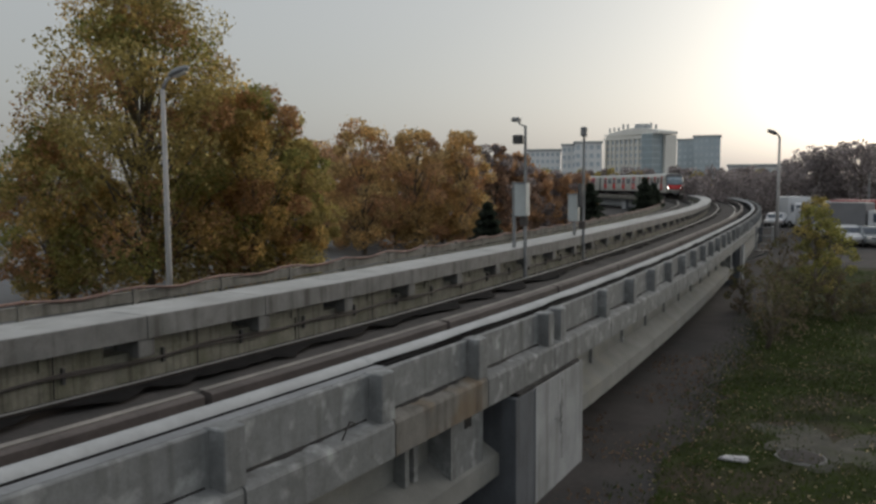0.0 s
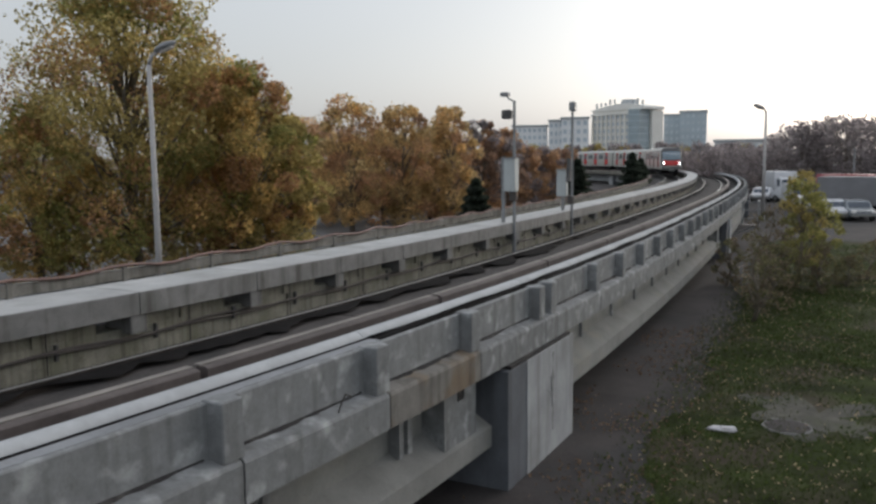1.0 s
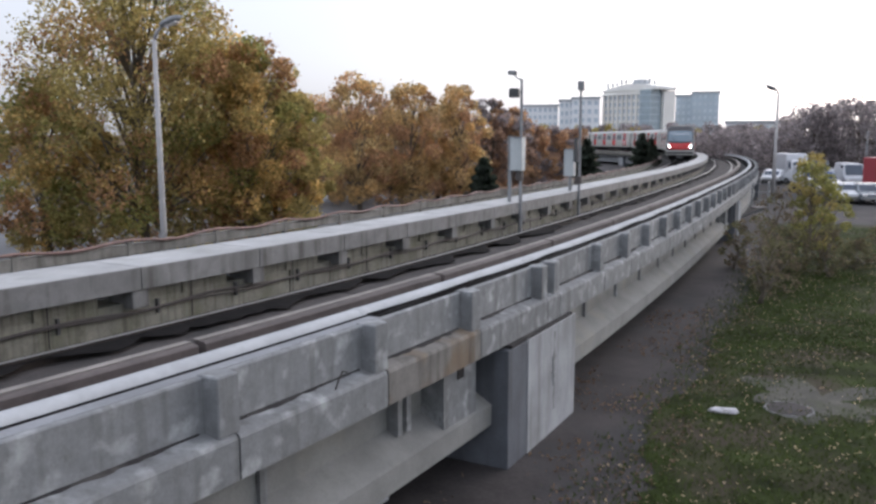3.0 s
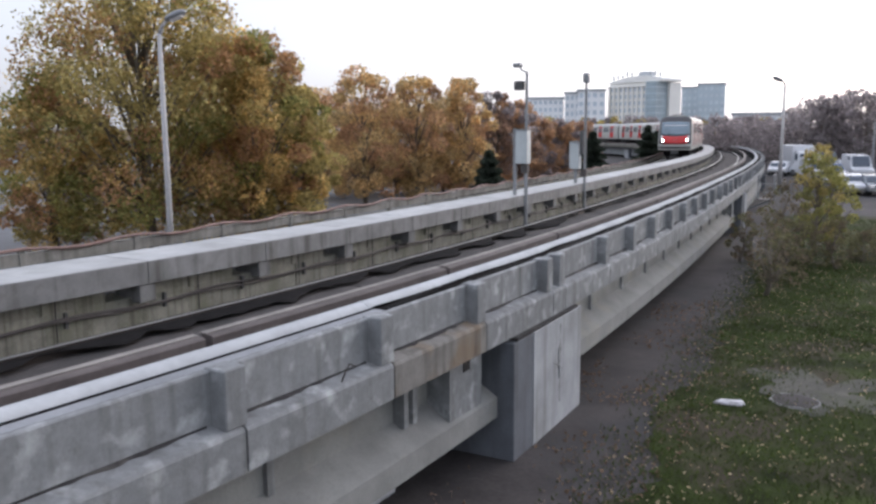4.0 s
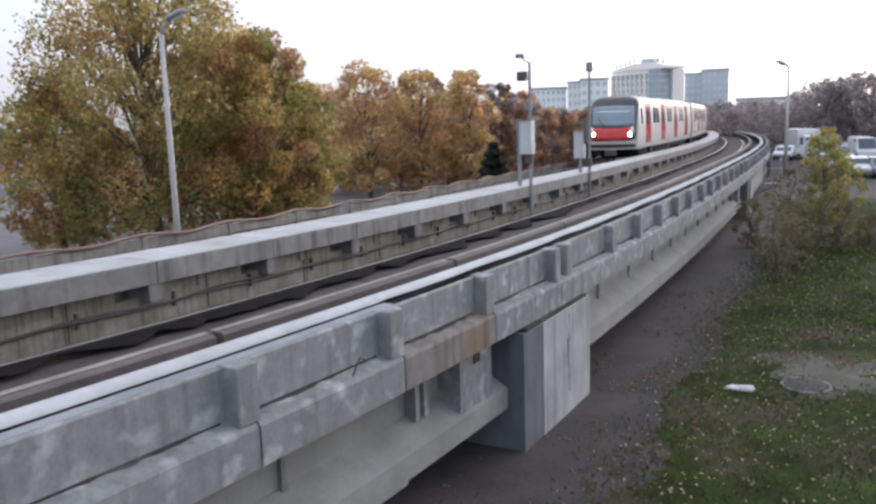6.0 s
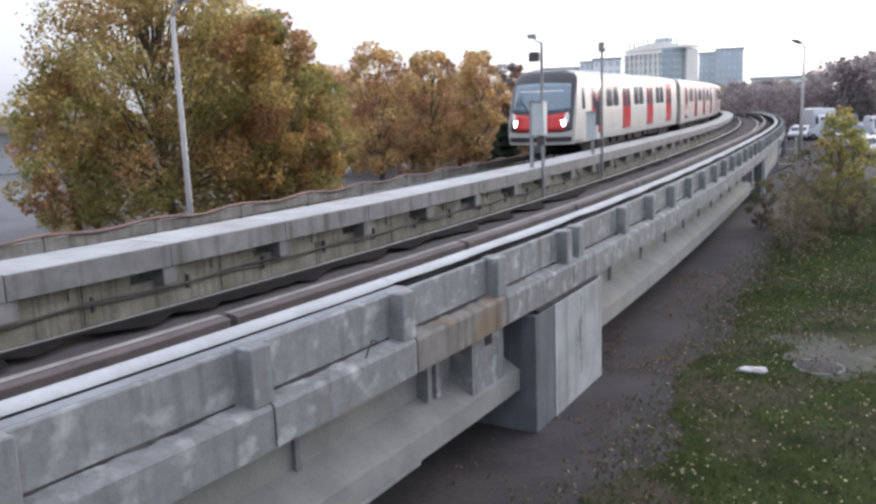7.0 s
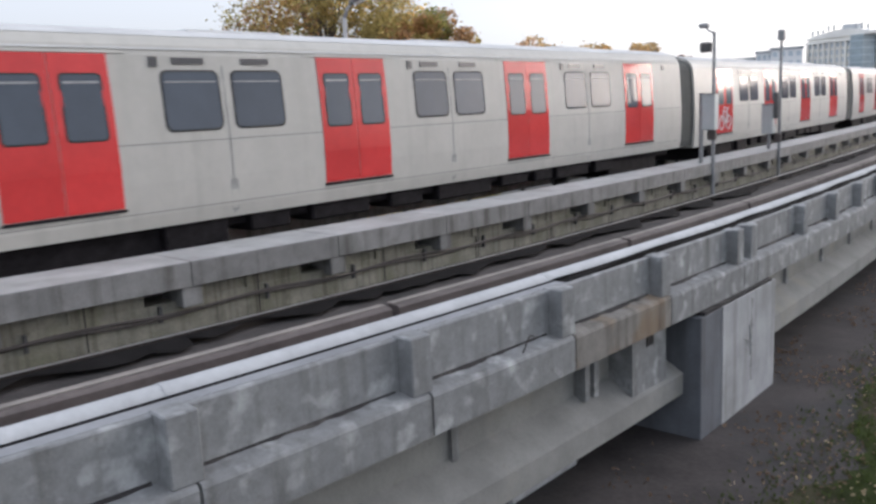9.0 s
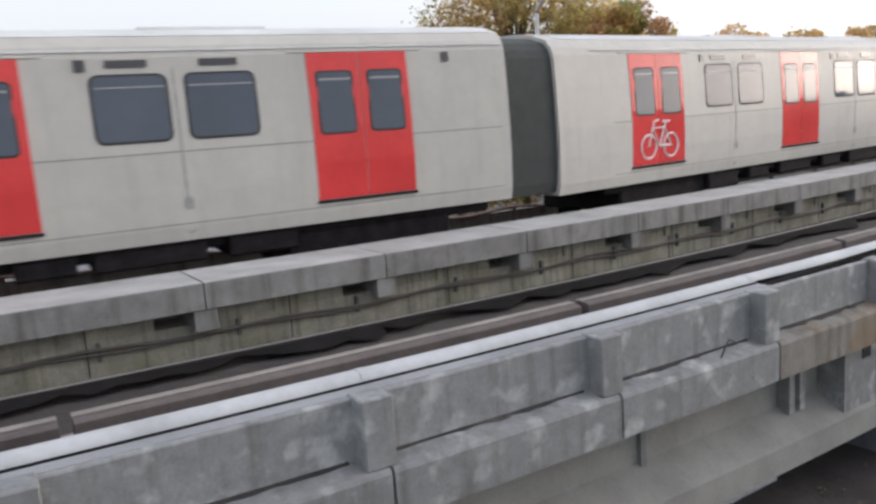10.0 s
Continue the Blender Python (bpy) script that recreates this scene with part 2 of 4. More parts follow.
LINE_S = np.concatenate([-(sb + DS)[::-1], [0], ss + DS])
LINE_P = np.concatenate([aft[::-1], [foot], fore])
LINE_H = np.concatenate([hb[::-1], [H0], hd])


def heading(s):
    return float(np.interp(s, LINE_S, LINE_H))


def at(s, o=0.0, z=0.0):
    h = heading(s)
    x, y = (float(np.interp(s, LINE_S, LINE_P[:, k])) for k in (0, 1))
    return Vector((x + o * math.cos(h), y - o * math.sin(h), z + float(np.interp(s, GRADE_S, GRADE_Z))))


def spot(s, o=0.0, z=0.0):
    """A frame at (s, o): its y axis runs along the line, its x axis to the right."""
    return Matrix.Translation(at(s, o, z)) @ Matrix.Rotation(-heading(s), 4, 'Z')


def sweep(profile, s0, s1, step=1.5, ends=True):
    """A closed profile of (o, z) carried along the line."""
    bm = bmesh.new()
    n = max(1, round((s1 - s0) / step))
    rings = [[bm.verts.new(at(s0 + (s1 - s0) * i / n, o, z)) for o, z in profile] for i in range(n + 1)]
    k = len(profile)
    for A, B in zip(rings, rings[1:]):
        for i in range(k):
            bm.faces.new((A[i], B[i], B[(i + 1) % k], A[(i + 1) % k]))
    if ends:
        bm.faces.new(rings[0])
        bm.faces.new(rings[-1][::-1])
    bmesh.ops.recalc_face_normals(bm, faces=bm.faces)
    return bm


def rect(o0, o1, z0, z1, c=0.0):
    if not c:
        return [(o0, z0), (o1, z0), (o1, z1), (o0, z1)]
    return [(o0 + c, z0), (o1 - c, z0), (o1, z0 + c), (o1, z1 - c), (o1 - c, z1), (o0 + c, z1), (o0, z1 - c), (o0, z0 + c)]


def ring(o, z, r, sides=12):
    return [(o + r * math.cos(2 * math.pi * k / sides), z + r * math.sin(2 * math.pi * k / sides)) for k in range(sides)]


S_A, S_B = -30.0, 200.0
GROUND = -2.65
JOINTS = [-16.3, 10.4, 39.0, 65.5, 91.5, 118.5, 145.5, 172.5]      # deck joints over the piers

# ================= ground =================
bm = bmesh.new()
bmesh.ops.create_grid(bm, x_segments=40, y_segments=40, size=1500)
for v in bm.verts:
    v.co.z = GROUND
ground = tagged(part("ground", bm, DIRT), "bare brown earth under and around the viaduct", "ground", kind="structure")


def sheet(name, pts, z, mat, label, category):
    bm = bmesh.new()
    bm.faces.new([bm.verts.new((x, y, z)) for x, y in pts])
    bmesh.ops.recalc_face_normals(bm, faces=bm.faces)
    if bm.faces[:][0].normal.z < 0:
        bmesh.ops.reverse_faces(bm, faces=bm.faces[:])
    return tagged(part(name, bm, mat), label, category, kind="structure")


def strip(o_in, o_out, s0, s1, step=0.5, wob=0.0):
    left, right = [], []
    n = round((s1 - s0) / step)
    for i in range(n + 1):
        s = s0 + (s1 - s0) * i / n
        a = at(s, o_in + wob * (noise.noise((s * 0.35, 0, 0)) + 0.5 * noise.noise((s * 1.3, 3, 0)) + 0.35 * noise.noise((s * 4.0, 5, 0))))
        left.append((a.x, a.y))
        b = at(s, o_out)
        right.append((b.x, b.y))
    return left + right[::-1]


sheet("lawn", strip(5.95, 16.5, -12, 48, 0.15, wob=0.75), GROUND + 0.02, LAWN, "patchy green lawn with fallen leaves beside the viaduct", "lawn")
sheet("road", strip(17.0, 34.0, -12, 150, 3), GROUND + 0.012, ASPHALT, "grey asphalt road beside the lawn", "road")
sheet("parking_lot", strip(-75, -9.5, -25, 60, 4), GROUND + 0.01, PAVING, "grey paved parking lot beyond the trees", "pavement")

# ================= viaduct =================
viaduct = thing("viaduct", "weathered grey concrete railway viaduct with two tracks in troughs", "viaduct", kind="structure")
spans = [S_A] + JOINTS + [S_B]
for a, b in zip(spans, spans[1:]):
    a, b = a + 0.02, b - 0.02
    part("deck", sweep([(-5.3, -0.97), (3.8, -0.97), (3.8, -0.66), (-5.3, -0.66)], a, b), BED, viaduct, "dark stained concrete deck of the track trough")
    # outer girder: web, sloped flange top, bottom flange
    part("girder", sweep([(2.9, -0.97), (3.78, -0.97), (3.78, -1.5), (4.17, -1.74), (4.17, -2.04), (2.5, -2.04), (2.5, -1.74), (2.9, -1.5)], a + 0.35, b - 0.35), CONCRETE_GIRDER, viaduct)
    part("girder", sweep([(-4.6, -0.97), (-3.6, -0.97), (-3.6, -2.1), (-4.6, -2.1)], a + 0.9, b - 0.9, 4), CONCRETE, viaduct)
    part("middle_wall", sweep([(-0.75, -0.66), (-0.22, -0.66), (-0.22, -0.225), (-0.75, -0.225)], a, b), CONCRETE_WALL, viaduct, "damp stained concrete wall between the tracks")
    part("back_wall", sweep([(-5.3, -0.66), (-5.05, -0.66), (-5.05, -0.44), (-5.3, -0.44)], a, b), CONCRETE_WALL, viaduct)


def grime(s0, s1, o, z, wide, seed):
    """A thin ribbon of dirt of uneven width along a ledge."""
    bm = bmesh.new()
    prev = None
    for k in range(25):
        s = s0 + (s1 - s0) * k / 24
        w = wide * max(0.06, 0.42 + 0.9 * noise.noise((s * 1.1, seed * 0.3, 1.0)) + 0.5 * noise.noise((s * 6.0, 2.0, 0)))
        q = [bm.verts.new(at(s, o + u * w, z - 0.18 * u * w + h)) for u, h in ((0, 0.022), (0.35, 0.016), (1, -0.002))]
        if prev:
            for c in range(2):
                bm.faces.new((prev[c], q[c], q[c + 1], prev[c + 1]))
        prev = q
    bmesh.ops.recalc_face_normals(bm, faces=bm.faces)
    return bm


# fascia pieces, parapet panels and pilasters of the outer edge
PIL = []
for j0, j1 in zip(JOINTS, JOINTS[1:]):
    if j1 < 20:
        PIL += [8.72 - 2.19 * i for i in range(11, -1, -1)] + [11.12]
    elif j0 < 20:
        PIL += [11.68] + [q for q in [j1 - 2.13 - 2.06 * i for i in range(12, -1, -1)] if q > 13] + [j1 - 0.4]
    else:
        PIL += [j0 + 0.4] + [q for q in [j1 - 2.13 - 2.06 * i for i in range(12, -1, -1)] if q > j0 + 1.4] + [j1 - 0.4]
PIL = [s for s in PIL if S_A < s < 170]
for i, s in enumerate(PIL):
    part("pilaster", box(-0.2, 0.05, -0.125, 0.125, -0.56, -0.03, 0.012, spot(s, 4.27, 0.11)), CONCRETE, viaduct)
    if i + 1 < len(PIL):
        e = PIL[i + 1]
        part("parapet_panel", sweep(rect(4.075, 4.15, -0.46, 0.062, 0.012), s + 0.0, e - 0.004, 1.0), CONCRETE, viaduct)
        part("ledge_dirt", grime(s + 0.18, e - 0.18, 4.148, -0.4165, 0.085, i), BED, viaduct, "dark dirt and moss on the ledge")
        part("fascia_block", sweep([(3.7, -0.85), (4.36, -0.85), (4.36, -0.49), (4.34, -0.455), (4.15, -0.42), (3.7, -0.42)], s + 0.072, e + 0.048, 1.0), CONCRETE_RUST if 5.5 < s < 7 else CONCRETE, viaduct)

# middle walkway slabs on corbels
s = -26.62
while s < 168:
    part("walkway_slab", sweep(rect(-1.05, 0.0, -0.03, 0.286, 0.006), s + 0.008, s + 2.392, 0.8), CONCRETE_PALE, viaduct)
    part("walkway_screed", sweep(rect(-1.045, -0.008, 0.286, 0.294), s + 0.014, s + 2.386, 0.8), SLAB_TOP, viaduct, "thin pale top sheet on the walkway slab")
    part("corbel", box(-0.3, 0.24, -0.14, 0.14, -0.26, -0.002, 0.01, spot(s, -0.27, -0.03)), CONCRETE_PALE, viaduct)
    # the wall's upper course leaves an opening before each corbel
    part("upper_wall", sweep(rect(-0.75, -0.22, -0.222, -0.034), s + 0.14, s + 1.84, 0.9), CONCRETE_WALL, viaduct)
    part("wall_joint", box(-0.01, 0.004, -0.008, 0.008, -0.62, -0.05, 0, spot(s + 1.1, -0.22)), BED, viaduct)
    part("wall_rib", box(-0.02, 0.03, -0.05, 0.05, -0.23, -0.04, 0.0, spot(s + 0.95, -0.22)), CONCRETE_WALL, viaduct)
    s += 2.4

# stiffening ribs on the girder web
for s in np.arange(-14, 120, 2.4):
    if min(abs(s - j) for j in JOINTS) > 1.6:
        part("web_rib", box(-0.02, 0.05, -0.05, 0.05, -1.54, -0.86, 0.0, spot(float(s), 3.78)), CONCRETE, viaduct)
for j in JOINTS:
    for d in (-1, 1):
        part("girder_end", sweep(rect(2.8, 4.12, -2.035, -0.86), j + d * 1.75 - 0.45, j + d * 1.75 + 0.45, 0.9), CONCRETE, viaduct)

for j in JOINTS[:4]:
    for d in (-2.75, -2.95):
        part("web_stub", box(-0.02, 0.16, -0.05, 0.05, -1.56, -0.86, 0.0, spot(j + d, 3.78)), CONCRETE, viaduct)
    part("drain_box", box(-0.02, 0.012, -0.09, 0.09, -1.12, -0.94, 0.0, spot(j - 1.75, 4.12)), BED, viaduct, "dark square drain opening")
hook = thing("rebar_hook", "thin rusty steel bar bent out of the parapet ledge", "steel bar")
part("bar", tube([at(5.75, 4.3, -0.44), at(5.78, 4.33, -0.33), at(5.84, 4.33, -0.27), at(5.9, 4.34, -0.30)], 0.008, 5), RAIL, hook)
footing = thing("concrete_block", "grey concrete footing block under the viaduct", "footing", at=spot(7.2, 3.0))
part("block", box(-0.5, 0.45, -0.7, 0.75, GROUND - 0.1, -2.06, 0.03), CONCRETE_PIER, footing)

# piers
for i, j in enumerate(JOINTS):
    pier = thing("bridge_pier", "pale grey concrete pier with chamfered corners carrying the deck", "pier", "viaduct piers", at=spot(j + 0.6))
    part("shaft", box(-5.0, 4.44, -0.81, 1.32, GROUND - 0.3, -0.90, 0.006), CONCRETE_PIER, pier)
    part("shaft_end", box(-4.9, 4.425, -1.52, -0.80, GROUND - 0.3, -0.905, 0.012), CONCRETE_PIER_SHADE, pier, "dark blue-grey end of the pier, its shade put into the colour")
    bm = bmesh.new()
    prev = None
    for q in range(22):
        z = -1.0 - q * 0.062
        w = 0.02 + 0.05 * abs(noise.noise((q * 0.5, j, 3))) + (0.05 if 5 < q < 10 else 0)
        y = 0.3 + 0.04 * noise.noise((q * 0.3, j, 0))
        pair = [bm.verts.new((4.443, y + w, z)), bm.verts.new((4.443, y - w, z))]
        if prev:
            bm.faces.new((prev[0], pair[0], pair[1], prev[1]))
        prev = pair
    part("drain_stain", bm, CONCRETE, pier, "grey water stain running down")
    if i == 2:
        part("downpipe", tube([(4.52, -1.4, -0.7), (4.52, -1.4, GROUND)], 0.06, 10), PIPE, pier, "pale drain pipe")
    part("cap_joint", box(3.0, 4.42, -1.4, 1.2, -0.90, -0.853), BED, pier, "dark bearing gap under the deck")
    if i == 1:
        for a0, b0 in (((-0.15, -1.55), (0.25, -1.72)), ((-0.05, -1.75), (0.3, -1.62)), ((0.1, -1.4), (0.16, -1.9)), ((0.0, -1.62), (0.3, -1.8))):
            part("scrawl", tube([(4.445, 0.1 + a0[0], a0[1]), (4.445, 0.1 + b0[0], b0[1])], 0.005, 4), STEEL, pier, "faint grey scrawl")

# ================= tracks =================
for centre, RAIL_Z in ((1.47, -0.385), (-2.63, -0.24)):
    track = thing("railway_track", "pair of rusty rails on concrete plinths in a trough", "track", "tracks", kind="structure")
    for g in (-0.75, 0.75):
        o, q = centre + g, RAIL_Z
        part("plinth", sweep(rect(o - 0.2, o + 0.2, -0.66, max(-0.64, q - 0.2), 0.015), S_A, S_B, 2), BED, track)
        part("rail", sweep([(o - 0.07, q - 0.2), (o + 0.07, q - 0.2), (o + 0.07, q - 0.185), (o + 0.012, q - 0.165), (o + 0.012, q - 0.045), (o + 0.036, q - 0.035), (o + 0.036, q - 0.002), (o - 0.036, q - 0.002), (o - 0.036, q - 0.035), (o - 0.012, q - 0.045), (o - 0.012, q - 0.165), (o - 0.07, q - 0.185)], S_A, S_B, 1.5), RAIL, track)
        part("rail_head", sweep(rect(o - 0.03, o + 0.03, q - 0.004, q + 0.003), S_A, S_B, 1.5), RAIL_TOP, track)

for a, b in zip(spans, spans[1:]):
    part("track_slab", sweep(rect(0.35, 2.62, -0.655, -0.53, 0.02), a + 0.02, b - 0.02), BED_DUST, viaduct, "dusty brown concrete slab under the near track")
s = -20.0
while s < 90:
    part("silt", grime(s, s + 6.0, 0.745, -0.43, 0.42, 3.0 + s), SILT_GAP_BLACK, viaduct, "dark oily silt along the rail")
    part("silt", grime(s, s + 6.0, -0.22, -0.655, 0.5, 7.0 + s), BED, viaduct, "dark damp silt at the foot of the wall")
    s += 6.0

# power rail with its cover board, in lengths
power = thing("third_rail", "third rail under brown cover boards in separate lengths", "third rail", kind="structure")
s = -24.6
while s < 150:
    part("cover_board", sweep([(2.72, -0.08), (2.74, -0.06), (2.86, -0.06), (2.9, -0.08), (2.9, -0.28), (2.86, -0.30), (2.74, -0.30), (2.72, -0.28)], s, s + 4.9, 1.2), COVER, power)
    part("cover_top", sweep(rect(2.70, 2.80, -0.058, -0.046), s, s + 4.9, 1.2), COVER_TOP, power, "pale worn top edge")
    for d in (0.7, 2.5, 4.3):
        part("bracket", box(-0.04, 0.04, -0.05, 0.05, -0.66, -0.30, 0, spot(s + d, 2.81)), DARK_STEEL, power)
    s += 5.0

# water pipe on the outer parapet
pipe = thing("pipe", "long pale grey pipe lying along the parapet top", "pipe", kind="structure")
s = 6.95 - 7 * 4.62
while s < 168:
    part("pipe_length", sweep(ring(3.68, -0.02, 0.12, 20), s + 0.01, s + 4.61, 0.7, False), PIPE, pipe, smooth=True)
    part("collar", sweep(ring(3.68, -0.02, 0.125, 20), s - 0.035, s + 0.035, 0.07), PIPE, pipe)
    for d in (0.3, 2.7):
        part("saddle", box(-0.06, 0.12, -0.06, 0.06, -0.69, -0.09, 0, spot(s + d, 3.66)), DARK_STEEL, pipe)
    s += 4.62
GAP_S = 6.95
conduit = thing("conduit", "thin grey conduit beside the pipe on the parapet", "conduit", kind="structure")
part("conduit_run", sweep(rect(3.82, 4.055, -0.09, 0.03, 0.03), S_A, GAP_S, 1.0), CONDUIT, conduit)
part("seam", sweep(ring(3.812, 0.028, 0.011, 6), S_A, GAP_S + 8, 1.0), SILT_GAP_BLACK, conduit, "thin black line painting the shade where pipe and conduit meet")
part("gap_dirt", sweep(rect(4.035, 4.074, 0.0, 0.044), S_A, GAP_S, 1.0), SILT_GAP_BLACK, conduit, "black strip painting the gap's shade along the parapet's inner edge")
part("cable_tray", sweep(rect(3.80, 4.07, -0.10, 0.03, 0.01), GAP_S, 168, 1.0), SILT_GAP_BLACK, conduit, "black filler painting the shade between pipe and parapet")
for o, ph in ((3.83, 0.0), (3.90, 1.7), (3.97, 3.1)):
    part("tray_cable", tube([at(s, o + 0.02 * math.sin(s * 1.3 + ph), 0.036 + 0.012 * math.sin(s * 2.1 + ph)) for s in np.arange(GAP_S, 110, 0.5)], 0.014, 5), SILT_GAP_BLACK, conduit, smooth=True)
part("conduit_bracket", sweep(rect(3.80, 3.97, -0.12, -0.10), S_A, 168, 1.0), DARK_STEEL, conduit)

# cables on the middle wall
wall_cable = thing("wall_cable", "two dark sagging cables clipped to the middle wall", "cable")
for zc, r, ph in ((-0.34, 0.022, 0.0), (-0.37, 0.016, 1.0)):
    pts = [at(s, -0.17, zc + 0.025 * math.sin(s * 2.4 + ph) + 0.03 * noise.noise((s * 0.4, ph, 0))) for s in np.arange(-20, 110, 0.4)]
    part("cable", tube(pts, r, 6), CABLE, wall_cable, smooth=True)
for s in np.arange(-18.2, 90, 1.6):
    part("clip", box(-0.02, 0.03, -0.02, 0.02, -0.45, -0.24, 0, spot(float(s), -0.2)), DARK_STEEL, wall_cable)

# far edge: kerb panels between posts and a red-brown cable on top
edge = thing("edge_barrier", "low concrete edge barrier with posts and a wavy red-brown cable on top", "barrier", kind="structure")
s = -24.0
while s < 160:
    part("barrier_panel", sweep(rect(-5.24, -5.12, -0.38, -0.14, 0.01), s + 0.06, s + 2.64, 0.9), CONCRETE_EDGE, edge)
    part("barrier_post", box(-0.05, 0.05, -0.06, 0.06, -0.44, -0.06, 0.008, spot(s, -5.15)), CONCRETE_EDGE, edge)
    s += 2.7
pts = [at(s, -5.08, -0.10 + 0.045 * math.sin(s * 2 * math.pi / 2.7 + 1.2) + 0.02 * noise.noise((s, 0, 0))) for s in np.arange(-24, 160, 0.45)]
part("edge_cable", tube(pts, 0.034, 6), RED_CABLE, edge, smooth=True)

# ================= metro train =================
SILVER = material("silver_paint", (0.45, 0.437, 0.40), 0.4, 0.0, var=0.06, scale=0.8, fine=8, bump=0.01, streak=0.12, spec=0.25)
ROOF_GREY = material("roof_grey", (0.50, 0.50, 0.49), 0.6, 0.1, var=0.12, scale=1.0, bump=0.03)
RED = material("door_red", (0.58, 0.05, 0.048), 0.14, var=0.10, scale=1.2, fine=10, bump=0.02, spec=0.35)
MASK = material("mask_black", (0.045, 0.043, 0.046), 0.3, var=0.1, bump=0.0)
WINDSHIELD = material("windshield_glass", (0.16, 0.215, 0.26), 0.06, var=0.1, bump=0.0, spec=0.9)
UNDER = material("underframe", (0.016, 0.014, 0.016), 0.8, var=0.5, scale=5, spec=0.15)
BELLOWS = material("bellows", (0.03, 0.035, 0.034), 0.8, var=0.3, scale=2)
LAMP = material("headlamp_glow", (0.9, 0.9, 0.9), 0.3, var=0.0, bump=0.0, emit=((1.0, 0.97, 0.92), 9.0))
WHITE = material("white_paint", (0.75, 0.73, 0.70), 0.5, var=0.06, bump=0.02)
BUMPER = material("bumper_grey", (0.20, 0.20, 0.19), 0.6, var=0.15)
SMEAR = material("grey_smear", (0.30, 0.30, 0.285), 0.5, var=0.3, scale=4)
CAR_L, PITCH, DOOR_W, DOOR_P = 20.9, 22.26, 1.55, 5.1
NOSE = 0.55                      # the cab reaches this far past the usual car end
# right half of the body outline: (x, z) from skirt to crown
OUTLINE = [(1.27, 0.62), (1.31, 0.80), (1.335, 1.25), (1.335, 1.75), (1.30, 2.45), (1.255, 2.98), (1.20, 3.12), (1.08, 3.25), (0.75, 3.36), (0.35, 3.42), (0.0, 3.43)]
FULL = [(-x, z) for x, z in OUTLINE] + [(x, z) for x, z in OUTLINE[-2::-1]]


def side_x(z):
    return float(np.interp(z, [q[1] for q in OUTLINE[:7]], [q[0] for q in OUTLINE[:7]]))


def side_patch(y0, y1, z0, z1, proud, thick, side=-1, r=0.0, inset=0.0):
    """A panel that follows the body side; rounded corners of radius r."""
    bm = bmesh.new()
    pts = []
    if r:
        for cy, cz, a0 in ((y1 - r, z1 - r, 0), (y0 + r, z1 - r, 90), (y0 + r, z0 + r, 180), (y1 - r, z0 + r, 270)):
            pts += [(cy + r * math.cos(radians(a0 + 30 * k)), cz + r * math.sin(radians(a0 + 30 * k))) for k in range(4)]
    else:
        zs = [z0 + (z1 - z0) * k / 4 for k in range(5)]
        pts = [(y1, z) for z in zs] + [(y0, z) for z in zs[::-1]]
    outer = [bm.verts.new((side * (side_x(z) + proud), y, z)) for y, z in pts]
    inner = [bm.verts.new((side * (side_x(z) + proud - thick), y, z)) for y, z in pts]
    n = len(pts)
    if r:
        bm.faces.new(outer)
    else:
        for k in range(n // 2 - 1):
            bm.faces.new((outer[k], outer[k + 1], outer[n - 2 - k], outer[n - 1 - k]))
    for k in range(n):
        bm.faces.new((outer[k], inner[k], inner[(k + 1) % n], outer[(k + 1) % n]))
    bmesh.ops.recalc_face_normals(bm, faces=bm.faces)
    return bm


def loft(sections):
    bm = bmesh.new()
    rings = [[bm.verts.new((x, y, z)) for x, z in sec] for y, sec in sections]
    k = len(rings[0])
    for A, B in zip(rings, rings[1:]):
        for i in range(k):
            bm.faces.new((A[i], A[(i + 1) % k], B[(i + 1) % k], B[i]))
    bm.faces.new(rings[0][::-1])
    bm.faces.new(rings[-1])
    bmesh.ops.recalc_face_normals(bm, faces=bm.faces)
    return bm


def nose_y(x, z):
    """How far ahead of the cab the front reaches at (x, z)."""
    u = abs(x) / 1.33
    lean = 0.30 * max(0, z - 1.2) + 0.26 * max(0, z - 2.3) ** 1.7 + 0.5 * max(0, z - 3.0) ** 1.5
    low = 0.10 * max(0, 1.0 - z)
    return max(0.03, 1.55 - 0.5 * u ** 2.3 - lean - low)


def nose_patch(zlo, zhi, xl, proud, thick=0.03, nx=14, nz=6, xtop=None):
    """A piece of the front between two heights, as wide as +-xl; zlo and zhi may depend on x."""
    bm = bmesh.new()
    grid = []
    for j in range(nz + 1):
        row = []
        for i in range(nx + 1):
            f = -1 + 2 * i / nx
            z0, z1 = zlo(f), zhi(f)
            z = z0 + (z1 - z0) * j / nz
            half = min(xl if xtop is None else xl + (xtop - xl) * j / nz, OUT_HALF(z))
            x = f * half
            row.append((x, nose_y(x, z) + proud, z))
        grid.append(row)
    fr = [[bm.verts.new(p) for p in row] for row in grid]
    bk = [[bm.verts.new((p[0], p[1] - thick, p[2])) for p in row] for row in grid]
    for j in range(nz):
        for i in range(nx):
            bm.faces.new((fr[j][i], fr[j][i + 1], fr[j + 1][i + 1], fr[j + 1][i]))
    rim = [(0, i) for i in range(nx)] + [(j, nx) for j in range(nz)] + [(nz, i) for i in range(nx, 0, -1)] + [(j, 0) for j in range(nz, 0, -1)]
    for (j, i), (j2, i2) in zip(rim, rim[1:] + rim[:1]):
        bm.faces.new((fr[j][i], bk[j][i], bk[j2][i2], fr[j2][i2]))
    bmesh.ops.recalc_face_normals(bm, faces=bm.faces)
    return bm


